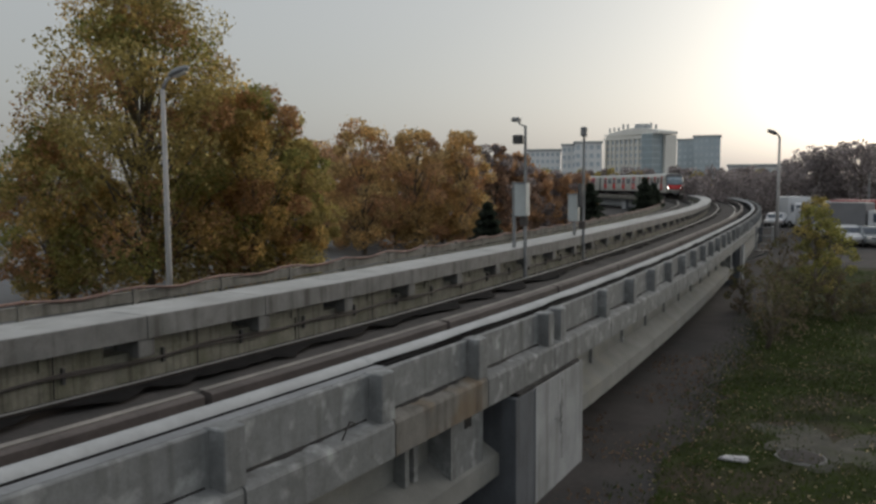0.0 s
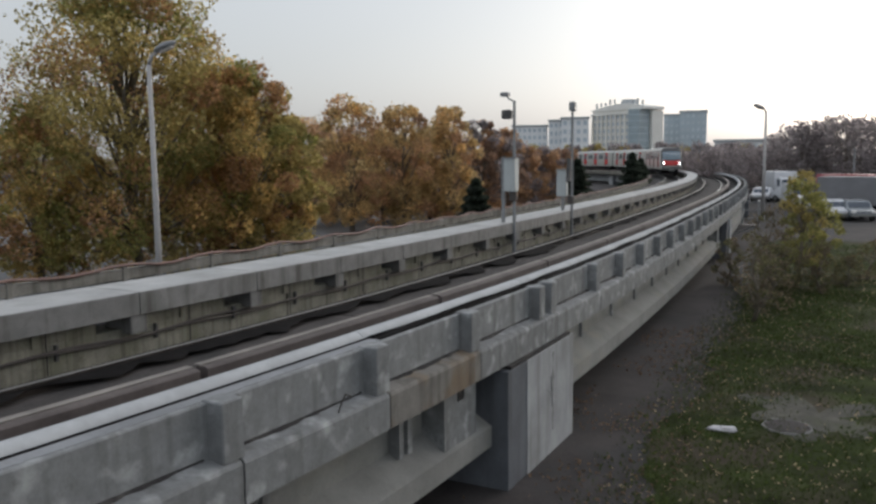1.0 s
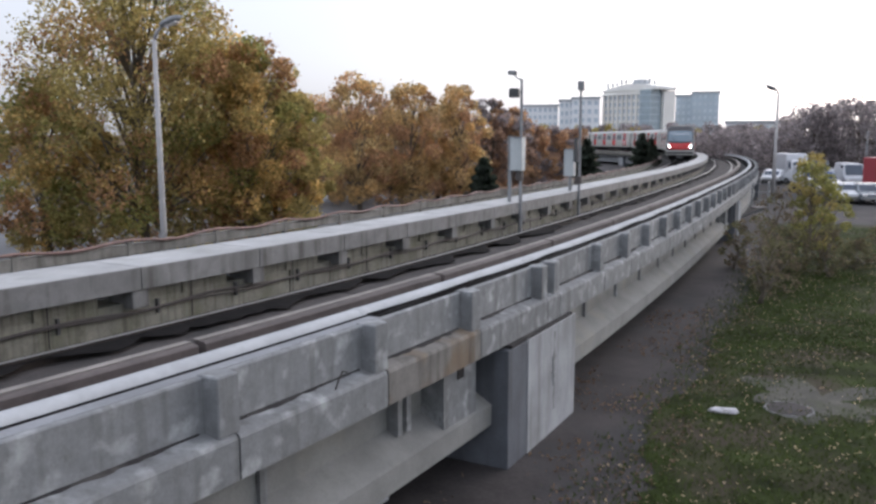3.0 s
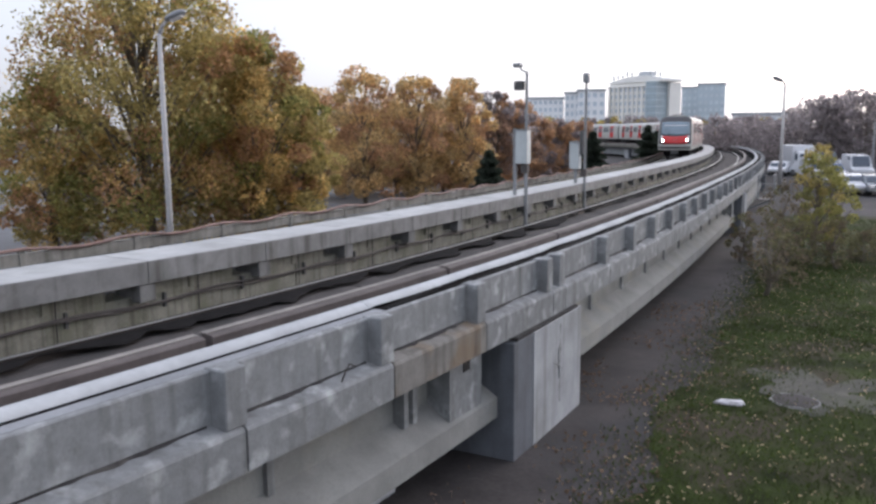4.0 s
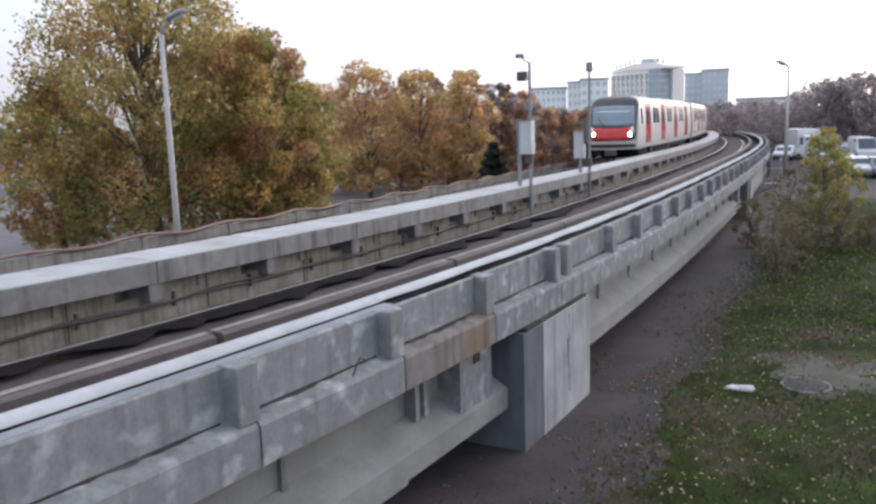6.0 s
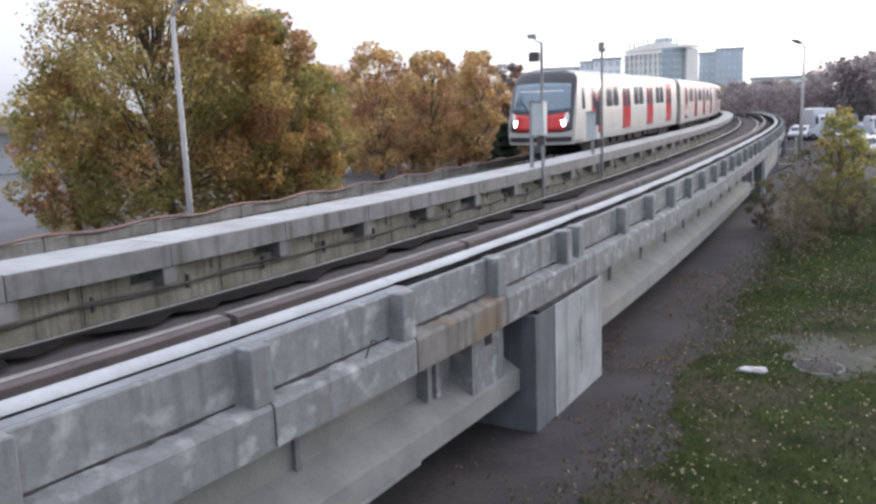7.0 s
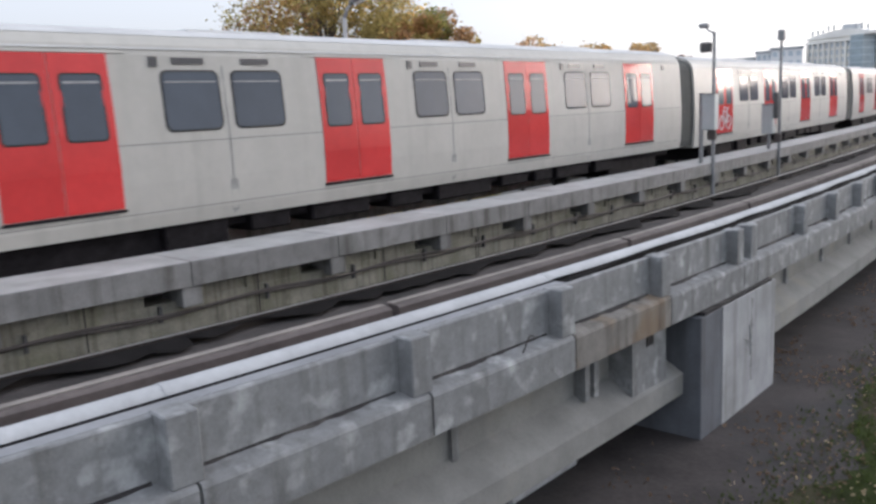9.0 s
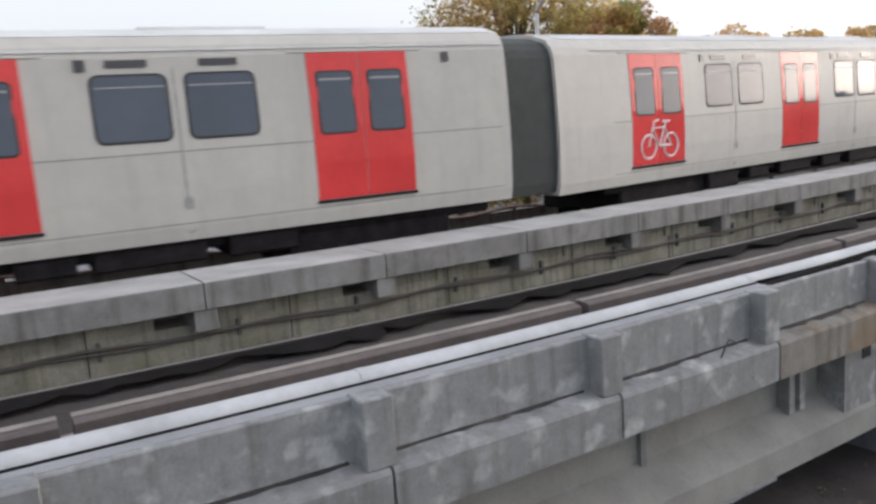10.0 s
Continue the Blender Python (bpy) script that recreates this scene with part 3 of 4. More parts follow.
def OUT_HALF(z):
    return float(np.interp(z, [q[1] for q in OUTLINE], [q[0] for q in OUTLINE]))


def cycle_sign(parent, y, side):
    """White outline of a bicycle painted on a door."""
    bm = bmesh.new()
    c = []
    for cy, cz, r in ((y - 0.33, 1.28, 0.22), (y + 0.33, 1.28, 0.22)):
        c.append([(cy + r * math.cos(q), cz + r * math.sin(q)) for q in np.linspace(0, 2 * math.pi, 19)])
    c += [[(y - 0.33, 1.28), (y - 0.14, 1.62), (y + 0.2, 1.62), (y + 0.02, 1.28), (y - 0.33, 1.28)], [(y + 0.02, 1.28), (y - 0.18, 1.72)], [(y + 0.33, 1.28), (y + 0.17, 1.74), (y + 0.04, 1.77)], [(y - 0.28, 1.73), (y - 0.08, 1.73)]]
    for line in c:
        bm_tube(bm, [(side * (side_x(b) + 0.012), a, b) for a, b in line], 0.02, 4)
    bmesh.ops.recalc_face_normals(bm, faces=bm.faces)
    part("bicycle_sign", bm, WHITE, parent, "white bicycle outline painted on the door")


def side_details(car, side, y_first, cycle):
    """Doors, windows, vents along one side; y_first is the front edge of the first door."""
    for k in range(4):
        y1 = y_first - k * DOOR_P
        y0 = y1 - DOOR_W
        ym = (y0 + y1) / 2
        for a, b in ((y0, ym - 0.006), (ym + 0.006, y1)):
            leaf = part("door_leaf", side_patch(a, b, 0.95, 2.99, 0.012, 0.05, side), RED, car, "red sliding door leaf")
            part("door_seal", side_patch(a + 0.10, b - 0.10, 1.86, 2.74, 0.016, 0.02, side, 0.07), RUBBER, leaf)
            part("window_bar", side_patch(a + 0.15, b - 0.15, 2.605, 2.635, 0.024, 0.01, side), STEEL, leaf)
            part("door_window", side_patch(a + 0.125, b - 0.125, 1.885, 2.715, 0.02, 0.02, side, 0.055), GLASS, leaf)
        part("door_rail", side_patch(y0 - 0.25, y1 + 0.25, 3.0, 3.03, 0.02, 0.04, side), SILVER, car)
        part("door_sill", side_patch(y0 - 0.02, y1 + 0.02, 0.90, 0.94, 0.03, 0.05, side), UNDER, car)
        if cycle and k == 0:
            cycle_sign(car, ym, side)
        part("side_lamp", side_patch(y0 - 0.72, y0 - 0.6, 2.82, 2.96, 0.02, 0.04, side), MASK, car)
        if k < 3:
            wy = y0 - 0.66
            for a, b in ((wy - 0.98, wy - 0.1), (wy - 2.12, wy - 1.24)):
                w = part("window_frame", side_patch(a - 0.03, b + 0.03, 1.92, 2.78, 0.008, 0.02, side, 0.11), RUBBER, car)
                part("window_pane", side_patch(a, b, 1.95, 2.75, 0.013, 0.02, side, 0.09), GLASS, w)
                part("window_bar", side_patch(a + 0.03, b - 0.03, 2.605, 2.625, 0.017, 0.01, side), STEEL, w)
                part("vent", side_patch((a + b) / 2 - 0.25, (a + b) / 2 + 0.25, 2.86, 2.95, 0.016, 0.03, side), MASK, car)
            part("panel_seam", side_patch(wy - 1.10, wy - 1.075, 0.66, 2.84, 0.006, 0.02, side), SMEAR, car)
            part("dirt_run", side_patch(wy - 1.16, wy - 1.03, 0.70, 1.2, 0.004, 0.02, side, 0.06), SMEAR, car, "grey dirt run on the panel")
    part("belt_seam", side_patch(-CAR_L / 2 + 0.15, y_first + 0.5, 1.775, 1.79, 0.004, 0.02, side), BUMPER, car)
    part("gutter", side_patch(-CAR_L / 2 + 0.05, y_first + 1.0, 3.055, 3.085, 0.02, 0.04, side), ROOF_GREY, car)
    part("skirt_seam", side_patch(-CAR_L / 2 + 0.15, y_first + 0.5, 0.84, 0.852, 0.005, 0.02, side), BUMPER, car)


def bogie(parent, y):
    b = part("bogie", box(-1.05, 1.05, y - 1.35, y + 1.35, 0.1, 0.56, 0.05), UNDER, parent)
    for dy in (-0.9, 0.9):
        for x in (-0.75, 0.75):
            bm = bmesh.new()
            bmesh.ops.create_cone(bm, cap_ends=True, segments=20, radius1=0.36, radius2=0.36, depth=0.12, matrix=Matrix.Translation((x, y + dy, 0.125)) @ Matrix.Rotation(math.pi / 2, 4, 'Y'))
            part("wheel", bm, DARK_STEEL, b)


def metro_car(cab=0, cycle=False):
    """cab: +1 with a driver's front at +y, -1 at the tail, 0 a middle car."""
    car = thing("metro_car", "silver metro car with red doors" + (", a red front and lit headlamps" if cab == 1 else " and dusty sides"), "train car", "cars of the train")
    h = CAR_L / 2
    y_hi = h - 1.6 + NOSE if cab == 1 else h
    part("body", loft([(-h, FULL), (-h / 3, FULL), (h / 3, FULL), (y_hi, FULL)]), SILVER, car, smooth=False)
    for side in (-1, 1):
        side_details(car, side, h - 2.3 if cab == 1 else h - 1.9, cycle)
    part("roof_cap", loft([(-h + 0.1, [(x * 0.985, z + 0.012) for x, z in FULL if z > 3.2]), (y_hi - 0.3, [(x * 0.985, z + 0.012) for x, z in FULL if z > 3.2])]), ROOF_GREY, car)
    for y in (-6.0, -1.0, 4.0):
        part("roof_hatch", box(-0.5, 0.5, y - 0.9, y + 0.9, 3.36, 3.45, 0.03), ROOF_GREY, car)
    part("underframe", box(-1.05, 1.05, -h + 0.3, h - 1.4, 0.45, 0.72, 0.03), UNDER, car)
    rnd = random.Random(3)
    y = -h + 3.6
    while y < h - 5.2:
        w = rnd.uniform(0.7, 1.9)
        part("equipment_box", box(-1.18, 1.18, y, y + w, rnd.uniform(0.24, 0.36), 0.6, 0.03), UNDER, car)
        y += w + rnd.uniform(0.15, 0.6)
    bogie(car, -h + 2.4)
    bogie(car, h - 3.2)
    if cab != 1:
        part("bellows", loft([(h - 0.02, [(x * 0.95, 0.7 + (z - 0.62) * 0.95) for x, z in FULL]), (h + 1.12, [(x * 0.95, 0.7 + (z - 0.62) * 0.95) for x, z in FULL])]), BELLOWS, car, "dark rubber bellows")
    if cab == 1:
        y0 = h - 1.6 + NOSE
        bm = bmesh.new()
        # cheeks and brow: rings from the car body forward to the rim of the front
        rim = [(x, nose_y(x, z) - 0.012, z) for x, z in FULL]
        A = [bm.verts.new((x, 0.0, z)) for x, z in FULL]
        B = [bm.verts.new((x * 0.997, max(0.02, p[1]), z)) for (x, z), p in zip(FULL, rim)]
        k = len(A)
        for i in range(k):
            bm.faces.new((A[i], A[(i + 1) % k], B[(i + 1) % k], B[i]))
        bmesh.ops.recalc_face_normals(bm, faces=bm.faces)
        pieces = [("cab_shell", bm, SILVER, "")]
        pieces.append(("front_panel", nose_patch(lambda f: 1.02, lambda f: 3.40, 1.34, 0.0, nz=18), SILVER, "silver rim of the cab front"))
        pieces.append(("front_mask", nose_patch(lambda f: 1.03 + 0.12 * f ** 4, lambda f: 3.34, 1.25, 0.008, nz=18), MASK, "black front mask"))
        pieces.append(("bumper_panel", nose_patch(lambda f: 0.62, lambda f: 1.06, 1.34, 0.012), SILVER, "silver lower apron"))
        pieces.append(("bumper", nose_patch(lambda f: 0.72, lambda f: 0.90, 1.22, 0.05, 0.08), MASK, "dark bumper bar"))
        pieces.append(("red_panel", nose_patch(lambda f: 1.10 + 0.05 * f * f, lambda f: 1.70 + 0.10 * f * f, 0.98, 0.02, nz=4, xtop=1.12), RED, "red panel below the windscreen"))
        pieces.append(("windscreen", nose_patch(lambda f: 1.80 + 0.08 * f * f, lambda f: 2.90 - 0.05 * f * f, 1.14, 0.018, nz=8, xtop=1.08), WINDSHIELD, "grey-green windscreen glass"))
        pieces.append(("destination_box", nose_patch(lambda f: 2.58, lambda f: 2.615, 0.85, 0.022, 0.01), WHITE, "pale strip behind the windscreen"))
        for sgn in (-1, 1):
            lampm = bmesh.new()
            x, z = sgn * 0.93, 1.38
            bmesh.ops.create_icosphere(lampm, subdivisions=2, radius=1.0, matrix=Matrix.Translation((x, nose_y(x, z) + 0.005, z)) @ Matrix.Diagonal((0.085, 0.035, 0.125, 1)))
            pieces.append(("headlamp", lampm, LAMP, "lit round headlamp"))
            hous = bmesh.new()
            bmesh.ops.create_icosphere(hous, subdivisions=2, radius=1.0, matrix=Matrix.Translation((sgn * 1.01, nose_y(1.01, 1.52) - 0.015, 1.52)) @ Matrix.Rotation(sgn * 0.25, 4, 'Y') @ Matrix.Diagonal((0.115, 0.06, 0.29, 1)))
            pieces.append(("lamp_housing", hous, WHITE, "pale lamp housing"))
        wip = bm_tube(bmesh.new(), [(0.34, nose_y(0.34, 1.78) + 0.05, 1.78), (0.70, nose_y(0.7, 2.2) + 0.05, 2.2)], 0.02, 5)
        pieces.append(("wiper", wip, RUBBER, "black wiper"))
        emb = bm_tube(bmesh.new(), [(-0.18, nose_y(0.18, 1.48) + 0.03, 1.50), (0.0, nose_y(0, 1.4) + 0.03, 1.40), (0.16, nose_y(0.16, 1.42) + 0.03, 1.42)], 0.022, 5)
        pieces.append(("emblem", emb, MASK, "small dark emblem"))
        pieces.append(("coupler", box(-0.22, 0.22, -0.2, 1.5, 0.34, 0.58, 0.05), UNDER, ""))
        pieces.append(("coupler_head", box(-0.3, 0.3, 1.35, 1.66, 0.28, 0.62, 0.05), DARK_STEEL, ""))
        for nm, b, mt, lb in pieces:
            bmesh.ops.transform(b, matrix=Matrix.Translation((0, y0, 0)), verts=b.verts)
            part(nm, b, mt, car, lb, smooth=nm in ("cab_shell", "front_mask", "windscreen", "headlamp", "lamp_housing", "red_panel"))
        for side in (-1, 1):
            d = part("cab_door", side_patch(h - 1.45, h - 0.88, 1.0, 2.8, 0.006, 0.03, side, 0.05), SILVER, car, "silver cab door")
            part("cab_window", side_patch(h - 1.36, h - 0.97, 1.88, 2.72, 0.012, 0.02, side, 0.09), GLASS, d)
            part("cab_vent", side_patch(h - 1.4, h - 1.0, 2.86, 2.97, 0.014, 0.03, side), MASK, car)
    return car


CARS = [metro_car(1), metro_car(0, True), metro_car(0), metro_car(0, True), metro_car(-1)]


def nose_s(t):
    return float(np.interp(t, [0, 2.5, 4, 4.5, 6.5, 7.5, 8, 8.5, 9, 9.5, 10], [119.5, 84.8, 66.9, 60.7, 34.85, 21.25, 14.45, 7.5, 0.62, -6.25, -13.4]))


def car_pose(t, k):
    s = nose_s(t) + CAR_L / 2 + PITCH * k
    a, b = at(s - 7.2, -2.63), at(s + 7.2, -2.63)
    mid = (a + b) / 2
    d = a - b
    return Matrix.Translation(mid) @ Matrix.Rotation(math.atan2(-d.x, d.y), 4, 'Z')


# ================= masts and lamps =================
def signal_mast(s, top, box_z, with_camera, cab=0.0):
    mast = thing("signal_mast", "grey steel mast with a cabinet on the walkway", "mast", "masts", at=spot(s, -0.1, 0.25))
    part("post", tube([(0.12, 0, 0), (0.12, 0, top)], [0.055, 0.04], 10), STEEL, mast)
    part("post", tube([(-0.18, -0.1, -0.95), (-0.18, -0.1, box_z + 1.0)], 0.06, 10), STEEL, mast)
    part("post", tube([(0.12, 0, -0.95), (0.12, 0, 0)], 0.06, 10), STEEL, mast)
    c = part("cabinet", box(cab - 0.14, cab + 0.22, -0.2, 0.12, box_z, box_z + 0.95, 0.02), BOX_PAINT, mast, "pale grey steel cabinet")
    part("cabinet_hood", box(cab - 0.16, cab + 0.24, -0.23, 0.14, box_z + 0.95, box_z + 0.98), STEEL, c)
    part("cable_box", box(-0.02, 0.2, -0.1, 0.06, box_z - 0.28, box_z, 0.02), CABLE, mast)
    if with_camera:
        part("arm", tube([(0.12, 0, top - 0.02), (-0.02, -0.05, top + 0.04), (-0.1, -0.06, top + 0.16)], 0.025, 6), STEEL, mast)
        part("camera_housing", box(-0.26, -0.02, -0.15, 0.05, top + 0.12, top + 0.24, 0.02), STEEL, mast)
        part("loudspeaker", box(-0.22, 0.06, -0.17, 0.05, top - 0.52, top - 0.26, 0.03), DARK_STEEL, mast, "dark loudspeaker box")
    else:
        part("loudspeaker", box(0.02, 0.24, -0.15, 0.1, top - 0.34, top, 0.04), STEEL, mast, "grey loudspeaker horn")
        part("loudspeaker", box(-0.02, 0.12, -0.25, -0.1, box_z + 0.5, box_z + 1.35, 0.03), DARK_STEEL, mast)
    return mast


signal_mast(20.9, 3.55, 0.95, True)
signal_mast(27.0, 3.9, 0.55, False, -0.26)


LAMP_POST = material("lamp_post_paint", (0.40, 0.385, 0.375), 0.6, var=0.12, scale=3, bump=0.03)


def street_lamp(x, y, base, top, arm, turn, thick=1.0):
    lamp = thing("street_lamp", "pale grey steel street lamp with a single curved arm", "street lamp", "street lamps", at=Matrix.Translation((x, y, base)) @ Matrix.Rotation(radians(turn), 4, 'Z'))
    h = top - base
    part("post", tube([(0, 0, 0), (0, 0, h * 0.5), (0, 0, h)], [0.095 * thick, 0.07 * thick, 0.052 * thick], 12), LAMP_POST, lamp, smooth=True)
    part("arm", tube([(0, 0, h - 0.02), (arm * 0.2, 0, h + 0.18), (arm * 0.6, 0, h + 0.32)], [0.05 * thick, 0.045 * thick, 0.04 * thick], 8), LAMP_POST, lamp, smooth=True)
    bm = bmesh.new()
    tilt = Matrix.Translation((arm, 0, h + 0.4)) @ Matrix.Rotation(-math.copysign(0.35, arm), 4, 'Y')
    bmesh.ops.create_uvsphere(bm, u_segments=14, v_segments=8, radius=1.0, matrix=tilt @ Matrix.Diagonal((0.3 * thick, 0.15 * thick, 0.095 * thick, 1)))
    head = part("lamp_head", bm, STEEL, lamp, smooth=True)
    part("lens", box(-0.14, 0.18, -0.09, 0.09, -0.10, -0.05, 0.02, tilt), WHITE, head)
    part("foot_plate", box(-0.2, 0.2, -0.2, 0.2, 0, 0.04), STEEL, lamp)
    return lamp


street_lamp(-6.55, 19.2, GROUND, 4.4, 0.42, -10)
street_lamp(25.3, 60.0, GROUND, 5.35, -0.6, 10, 1.6)


pole = thing("utility_pole", "thin grey pole beside the road", "pole", at=Matrix.Translation((45.5, 85.0, GROUND)))
part("shaft", tube([(0, 0, 0), (0, 0, 5.4)], [0.11, 0.07], 8), STEEL, pole)
part("cap", box(-0.12, 0.12, -0.12, 0.12, 5.38, 5.5, 0.03), STEEL, pole)

platform = thing("access_platform", "small steel access platform with railings beside the viaduct", "platform", at=spot(43.5, 4.75))
part("grating", box(0.0, 0.85, -0.6, 0.6, -1.4, -1.35), CABLE, platform)
for x, y in ((0.03, -0.57), (0.82, -0.57), (0.82, 0.57), (0.03, 0.57), (0.82, 0.0)):
    part("railing_post", box(x - 0.025, x + 0.025, y - 0.025, y + 0.025, -1.35, -0.12), STEEL, platform)
for z in (-0.12, -0.55, -0.98):
    part("rail", box(0.79, 0.85, -0.6, 0.6, z - 0.025, z + 0.025), STEEL, platform)
    part("rail", box(0.0, 0.85, -0.6, -0.55, z - 0.02, z + 0.02), STEEL, platform)
for y in (-0.5, 0.5):
    part("bracket", tube([(-0.4, y, -1.9), (0.75, y, -1.4)], 0.03, 6), STEEL, platform)

# ================= trees =================
def leaf_cloud(name, mat, pts, size, seed, parent, flat=0.5):
    """Leaves as bent two-face blades round the given points; one mesh."""
    rs = np.random.RandomState(seed)
    n = len(pts)
    a = rs.normal(size=(n, 3))
    a /= np.linalg.norm(a, axis=1)[:, None]
    b = np.cross(a, rs.normal(size=(n, 3)))
    b /= np.linalg.norm(b, axis=1)[:, None]
    c = np.cross(a, b)
    s = size * rs.uniform(0.6, 1.3, n)[:, None]
    v = np.stack([pts - a * s * 0.6, pts + b * s * 0.42 + c * s * 0.12, pts + a * s * 0.7, pts - b * s * 0.42 + c * s * 0.12], 1).reshape(-1, 3)
    i = np.arange(n)[:, None] * 4
    f = np.concatenate([i + [0, 1, 2], i + [0, 2, 3]], 1).reshape(-1, 3)
    me = bpy.data.meshes.new(name)
    me.from_pydata(v.tolist(), [], f.tolist())
    me.materials.append(mat)
    ob = new(name, me)
    ob.parent = parent
    return ob


def tree(x, y, height, spread, mats, leaves, size, seed, label, low=0.18, base=GROUND, shape=1.0, category="tree", clumps=60, group="trees"):
    """A tapered trunk, limbs that fork, and leaves in many uneven clumps round the limb ends."""
    rs = np.random.RandomState(seed)
    t = thing("tree", label, category, group, at=Matrix.Translation((x, y, base)))
    bm = bmesh.new()
    r0 = 0.018 * height + 0.03
    top = height * 0.8
    trunk = [Vector((0.1 * math.sin(seed + q), 0.1 * math.cos(seed * 2 + q), top * q / 6)) for q in range(7)]
    bm_tube(bm, trunk, [r0 * (1 - 0.85 * q / 6) for q in range(7)], 8)
    tips = []
    for k in range(clumps):
        f = low + (0.97 - low) * ((k + 0.5) / clumps)
        ang = k * 2.399 + rs.uniform(-0.4, 0.4)
        g = (f - low) / (1 - low)
        wide = spread * (math.sin(math.pi * min(1, (0.16 + 0.80 * g ** shape))) ** 0.75) * rs.uniform(0.35, 1.0)
        tip = Vector((wide * math.cos(ang), wide * math.sin(ang), f * height + rs.uniform(-0.03, 0.03) * height))
        start = trunk[min(6, max(1, int(6 * max(0.12, f - 0.25) / 0.8)))]
        mid = start.lerp(tip, 0.5) + Vector((0, 0, -0.02 * height))
        if k % 2 == 0:
            bm_tube(bm, [start, mid, tip], [r0 * 0.34, r0 * 0.2, r0 * 0.06], 5)
        tips.append(tip)
    bmesh.ops.recalc_face_normals(bm, faces=bm.faces)
    part("trunk", bm, BARK, t, smooth=True)
    per = leaves // len(tips)
    groups = [[] for _ in mats]
    for k, tip in enumerate(tips):
        rad = spread * rs.uniform(0.16, 0.30)
        d = rs.normal(size=(per, 3))
        d *= (rad * rs.uniform(0.35, 1.0, per) ** 0.5 / (np.linalg.norm(d, axis=1) + 1e-6))[:, None]
        d[:, 2] *= 0.8
        # stray twigs beyond the clump
        far = rs.rand(per) < 0.08
        d[far] *= 1.4
        w = min(len(mats) - 1, int(rs.rand() ** 1.3 * len(mats)))
        groups[w].append(np.array(tip) + d)
    for w, g in enumerate(groups):
        if g:
            leaf_cloud("crown", mats[w], np.concatenate(g), size, seed + w, t)
    return t


AUTUMN = "broad plane tree with thick green and rust-brown autumn leaves"
BIG = [LEAF_OLIVE, LEAF_GOLD, LEAF_RUST, LEAF_OLIVE, LEAF_GREEN]
tree(-12.1, 33.0, 13.0, 4.35, BIG, 52000, 0.125, 1, AUTUMN, clumps=190, low=0.07)
tree(-8.0, 34.6, 8.9, 3.0, BIG, 30000, 0.125, 2, AUTUMN, clumps=110, low=0.07)
tree(-6.4, 36.5, 7.0, 1.9, BIG, 14000, 0.125, 5, AUTUMN, clumps=60, low=0.07)
tree(-15.8, 32.4, 7.0, 2.8, BIG, 18000, 0.125, 3, AUTUMN, clumps=80, low=0.07)
tree(-10.8, 40.0, 9.6, 3.6, BIG, 14000, 0.16, 4, AUTUMN, clumps=80, low=0.12)
MIDMIX = [LEAF_PALE_GOLD, LEAF_PALE_OLIVE, LEAF_PALE_RUST]
for k, (x, y, hgt, spr) in enumerate([(-5.2, 54, 8.9, 2.8), (-1.7, 57, 8.8, 2.7), (1.6, 59, 8.6, 2.4), (-8.9, 58, 7.8, 3.0), (-3.4, 62, 7.4, 3.0), (0.2, 64, 7.4, 3.0), (-6.6, 63, 7.0, 3.0)]):
    tree(x, y, hgt, spr, MIDMIX, 11000, 0.16, 20 + k, "plane tree with golden-brown autumn leaves", clumps=70, low=0.07)
for k, (x, y, hgt, spr) in enumerate([(4.7, 66, 8.0, 2.2), (6.4, 68, 6.6, 2.0), (7.2, 74, 7.6, 2.4), (9.3, 77, 6.0, 2.4), (12.4, 83, 5.8, 2.4), (15.2, 88, 5.6, 2.4), (7.6, 84, 7.0, 2.8)]):
    tree(x, y, hgt, spr, [LEAF_REDBROWN, LEAF_PALE_RUST, TWIG], 8000, 0.19, 40 + k, "tree with rust-red autumn leaves", clumps=50, low=0.06)


def conifer(x, y, height, spread, seed):
    t = thing("conifer", "small dark green conifer", "conifer", "conifers", at=Matrix.Translation((x, y, GROUND)))
    rs = np.random.RandomState(seed)
    part("trunk", tube([(0, 0, 0), (0, 0, height)], [0.11, 0.02], 7), BARK, t)
    f = rs.rand(3500) ** 0.7
    ang = np.floor(rs.rand(3500) * 9) * 0.7 + f * 20 + rs.normal(size=3500) * 0.2
    rad = spread * (1.03 - f) ** 0.7 * rs.rand(3500) ** 0.5 * (0.75 + 0.25 * np.sin(f * 40))
    pts = np.stack([rad * np.cos(ang), rad * np.sin(ang), 0.3 + f * (height - 0.3) - 0.15 * rad], 1)
    leaf_cloud("crown", LEAF_DARK, pts, 0.28, seed, t)


conifer(3.0, 50, 3.5, 1.6, 1)
conifer(14.3, 76, 4.6, 2.3, 2)
conifer(21.5, 84, 5.2, 2.2, 3)
conifer(23.5, 88, 4.6, 2.0, 4)
tree(14.1, 30.0, 4.2, 0.95, [LEAF_YELLOW, LEAF_OLIVE, LEAF_GREEN], 4500, 0.085, 61, "slim young tree with yellow-green leaves on the lawn", low=0.14, clumps=46)
tree(15.3, 31.3, 3.3, 0.95, [LEAF_YELLOW, LEAF_GREEN], 3400, 0.085, 62, "bushy young tree with green leaves on the lawn", low=0.1, clumps=36)
tree(9.3, 22.5, 2.6, 0.6, [WEED_BROWN, LEAF_WEED], 420, 0.08, 63, "thin brown shrub with few leaves", low=0.15, clumps=36)
tree(12.0, 27.8, 3.0, 1.0, [WEED_BROWN, LEAF_WEED], 900, 0.10, 64, "thin brown shrub with few leaves", low=0.1, clumps=36)
rs = np.random.RandomState(9)
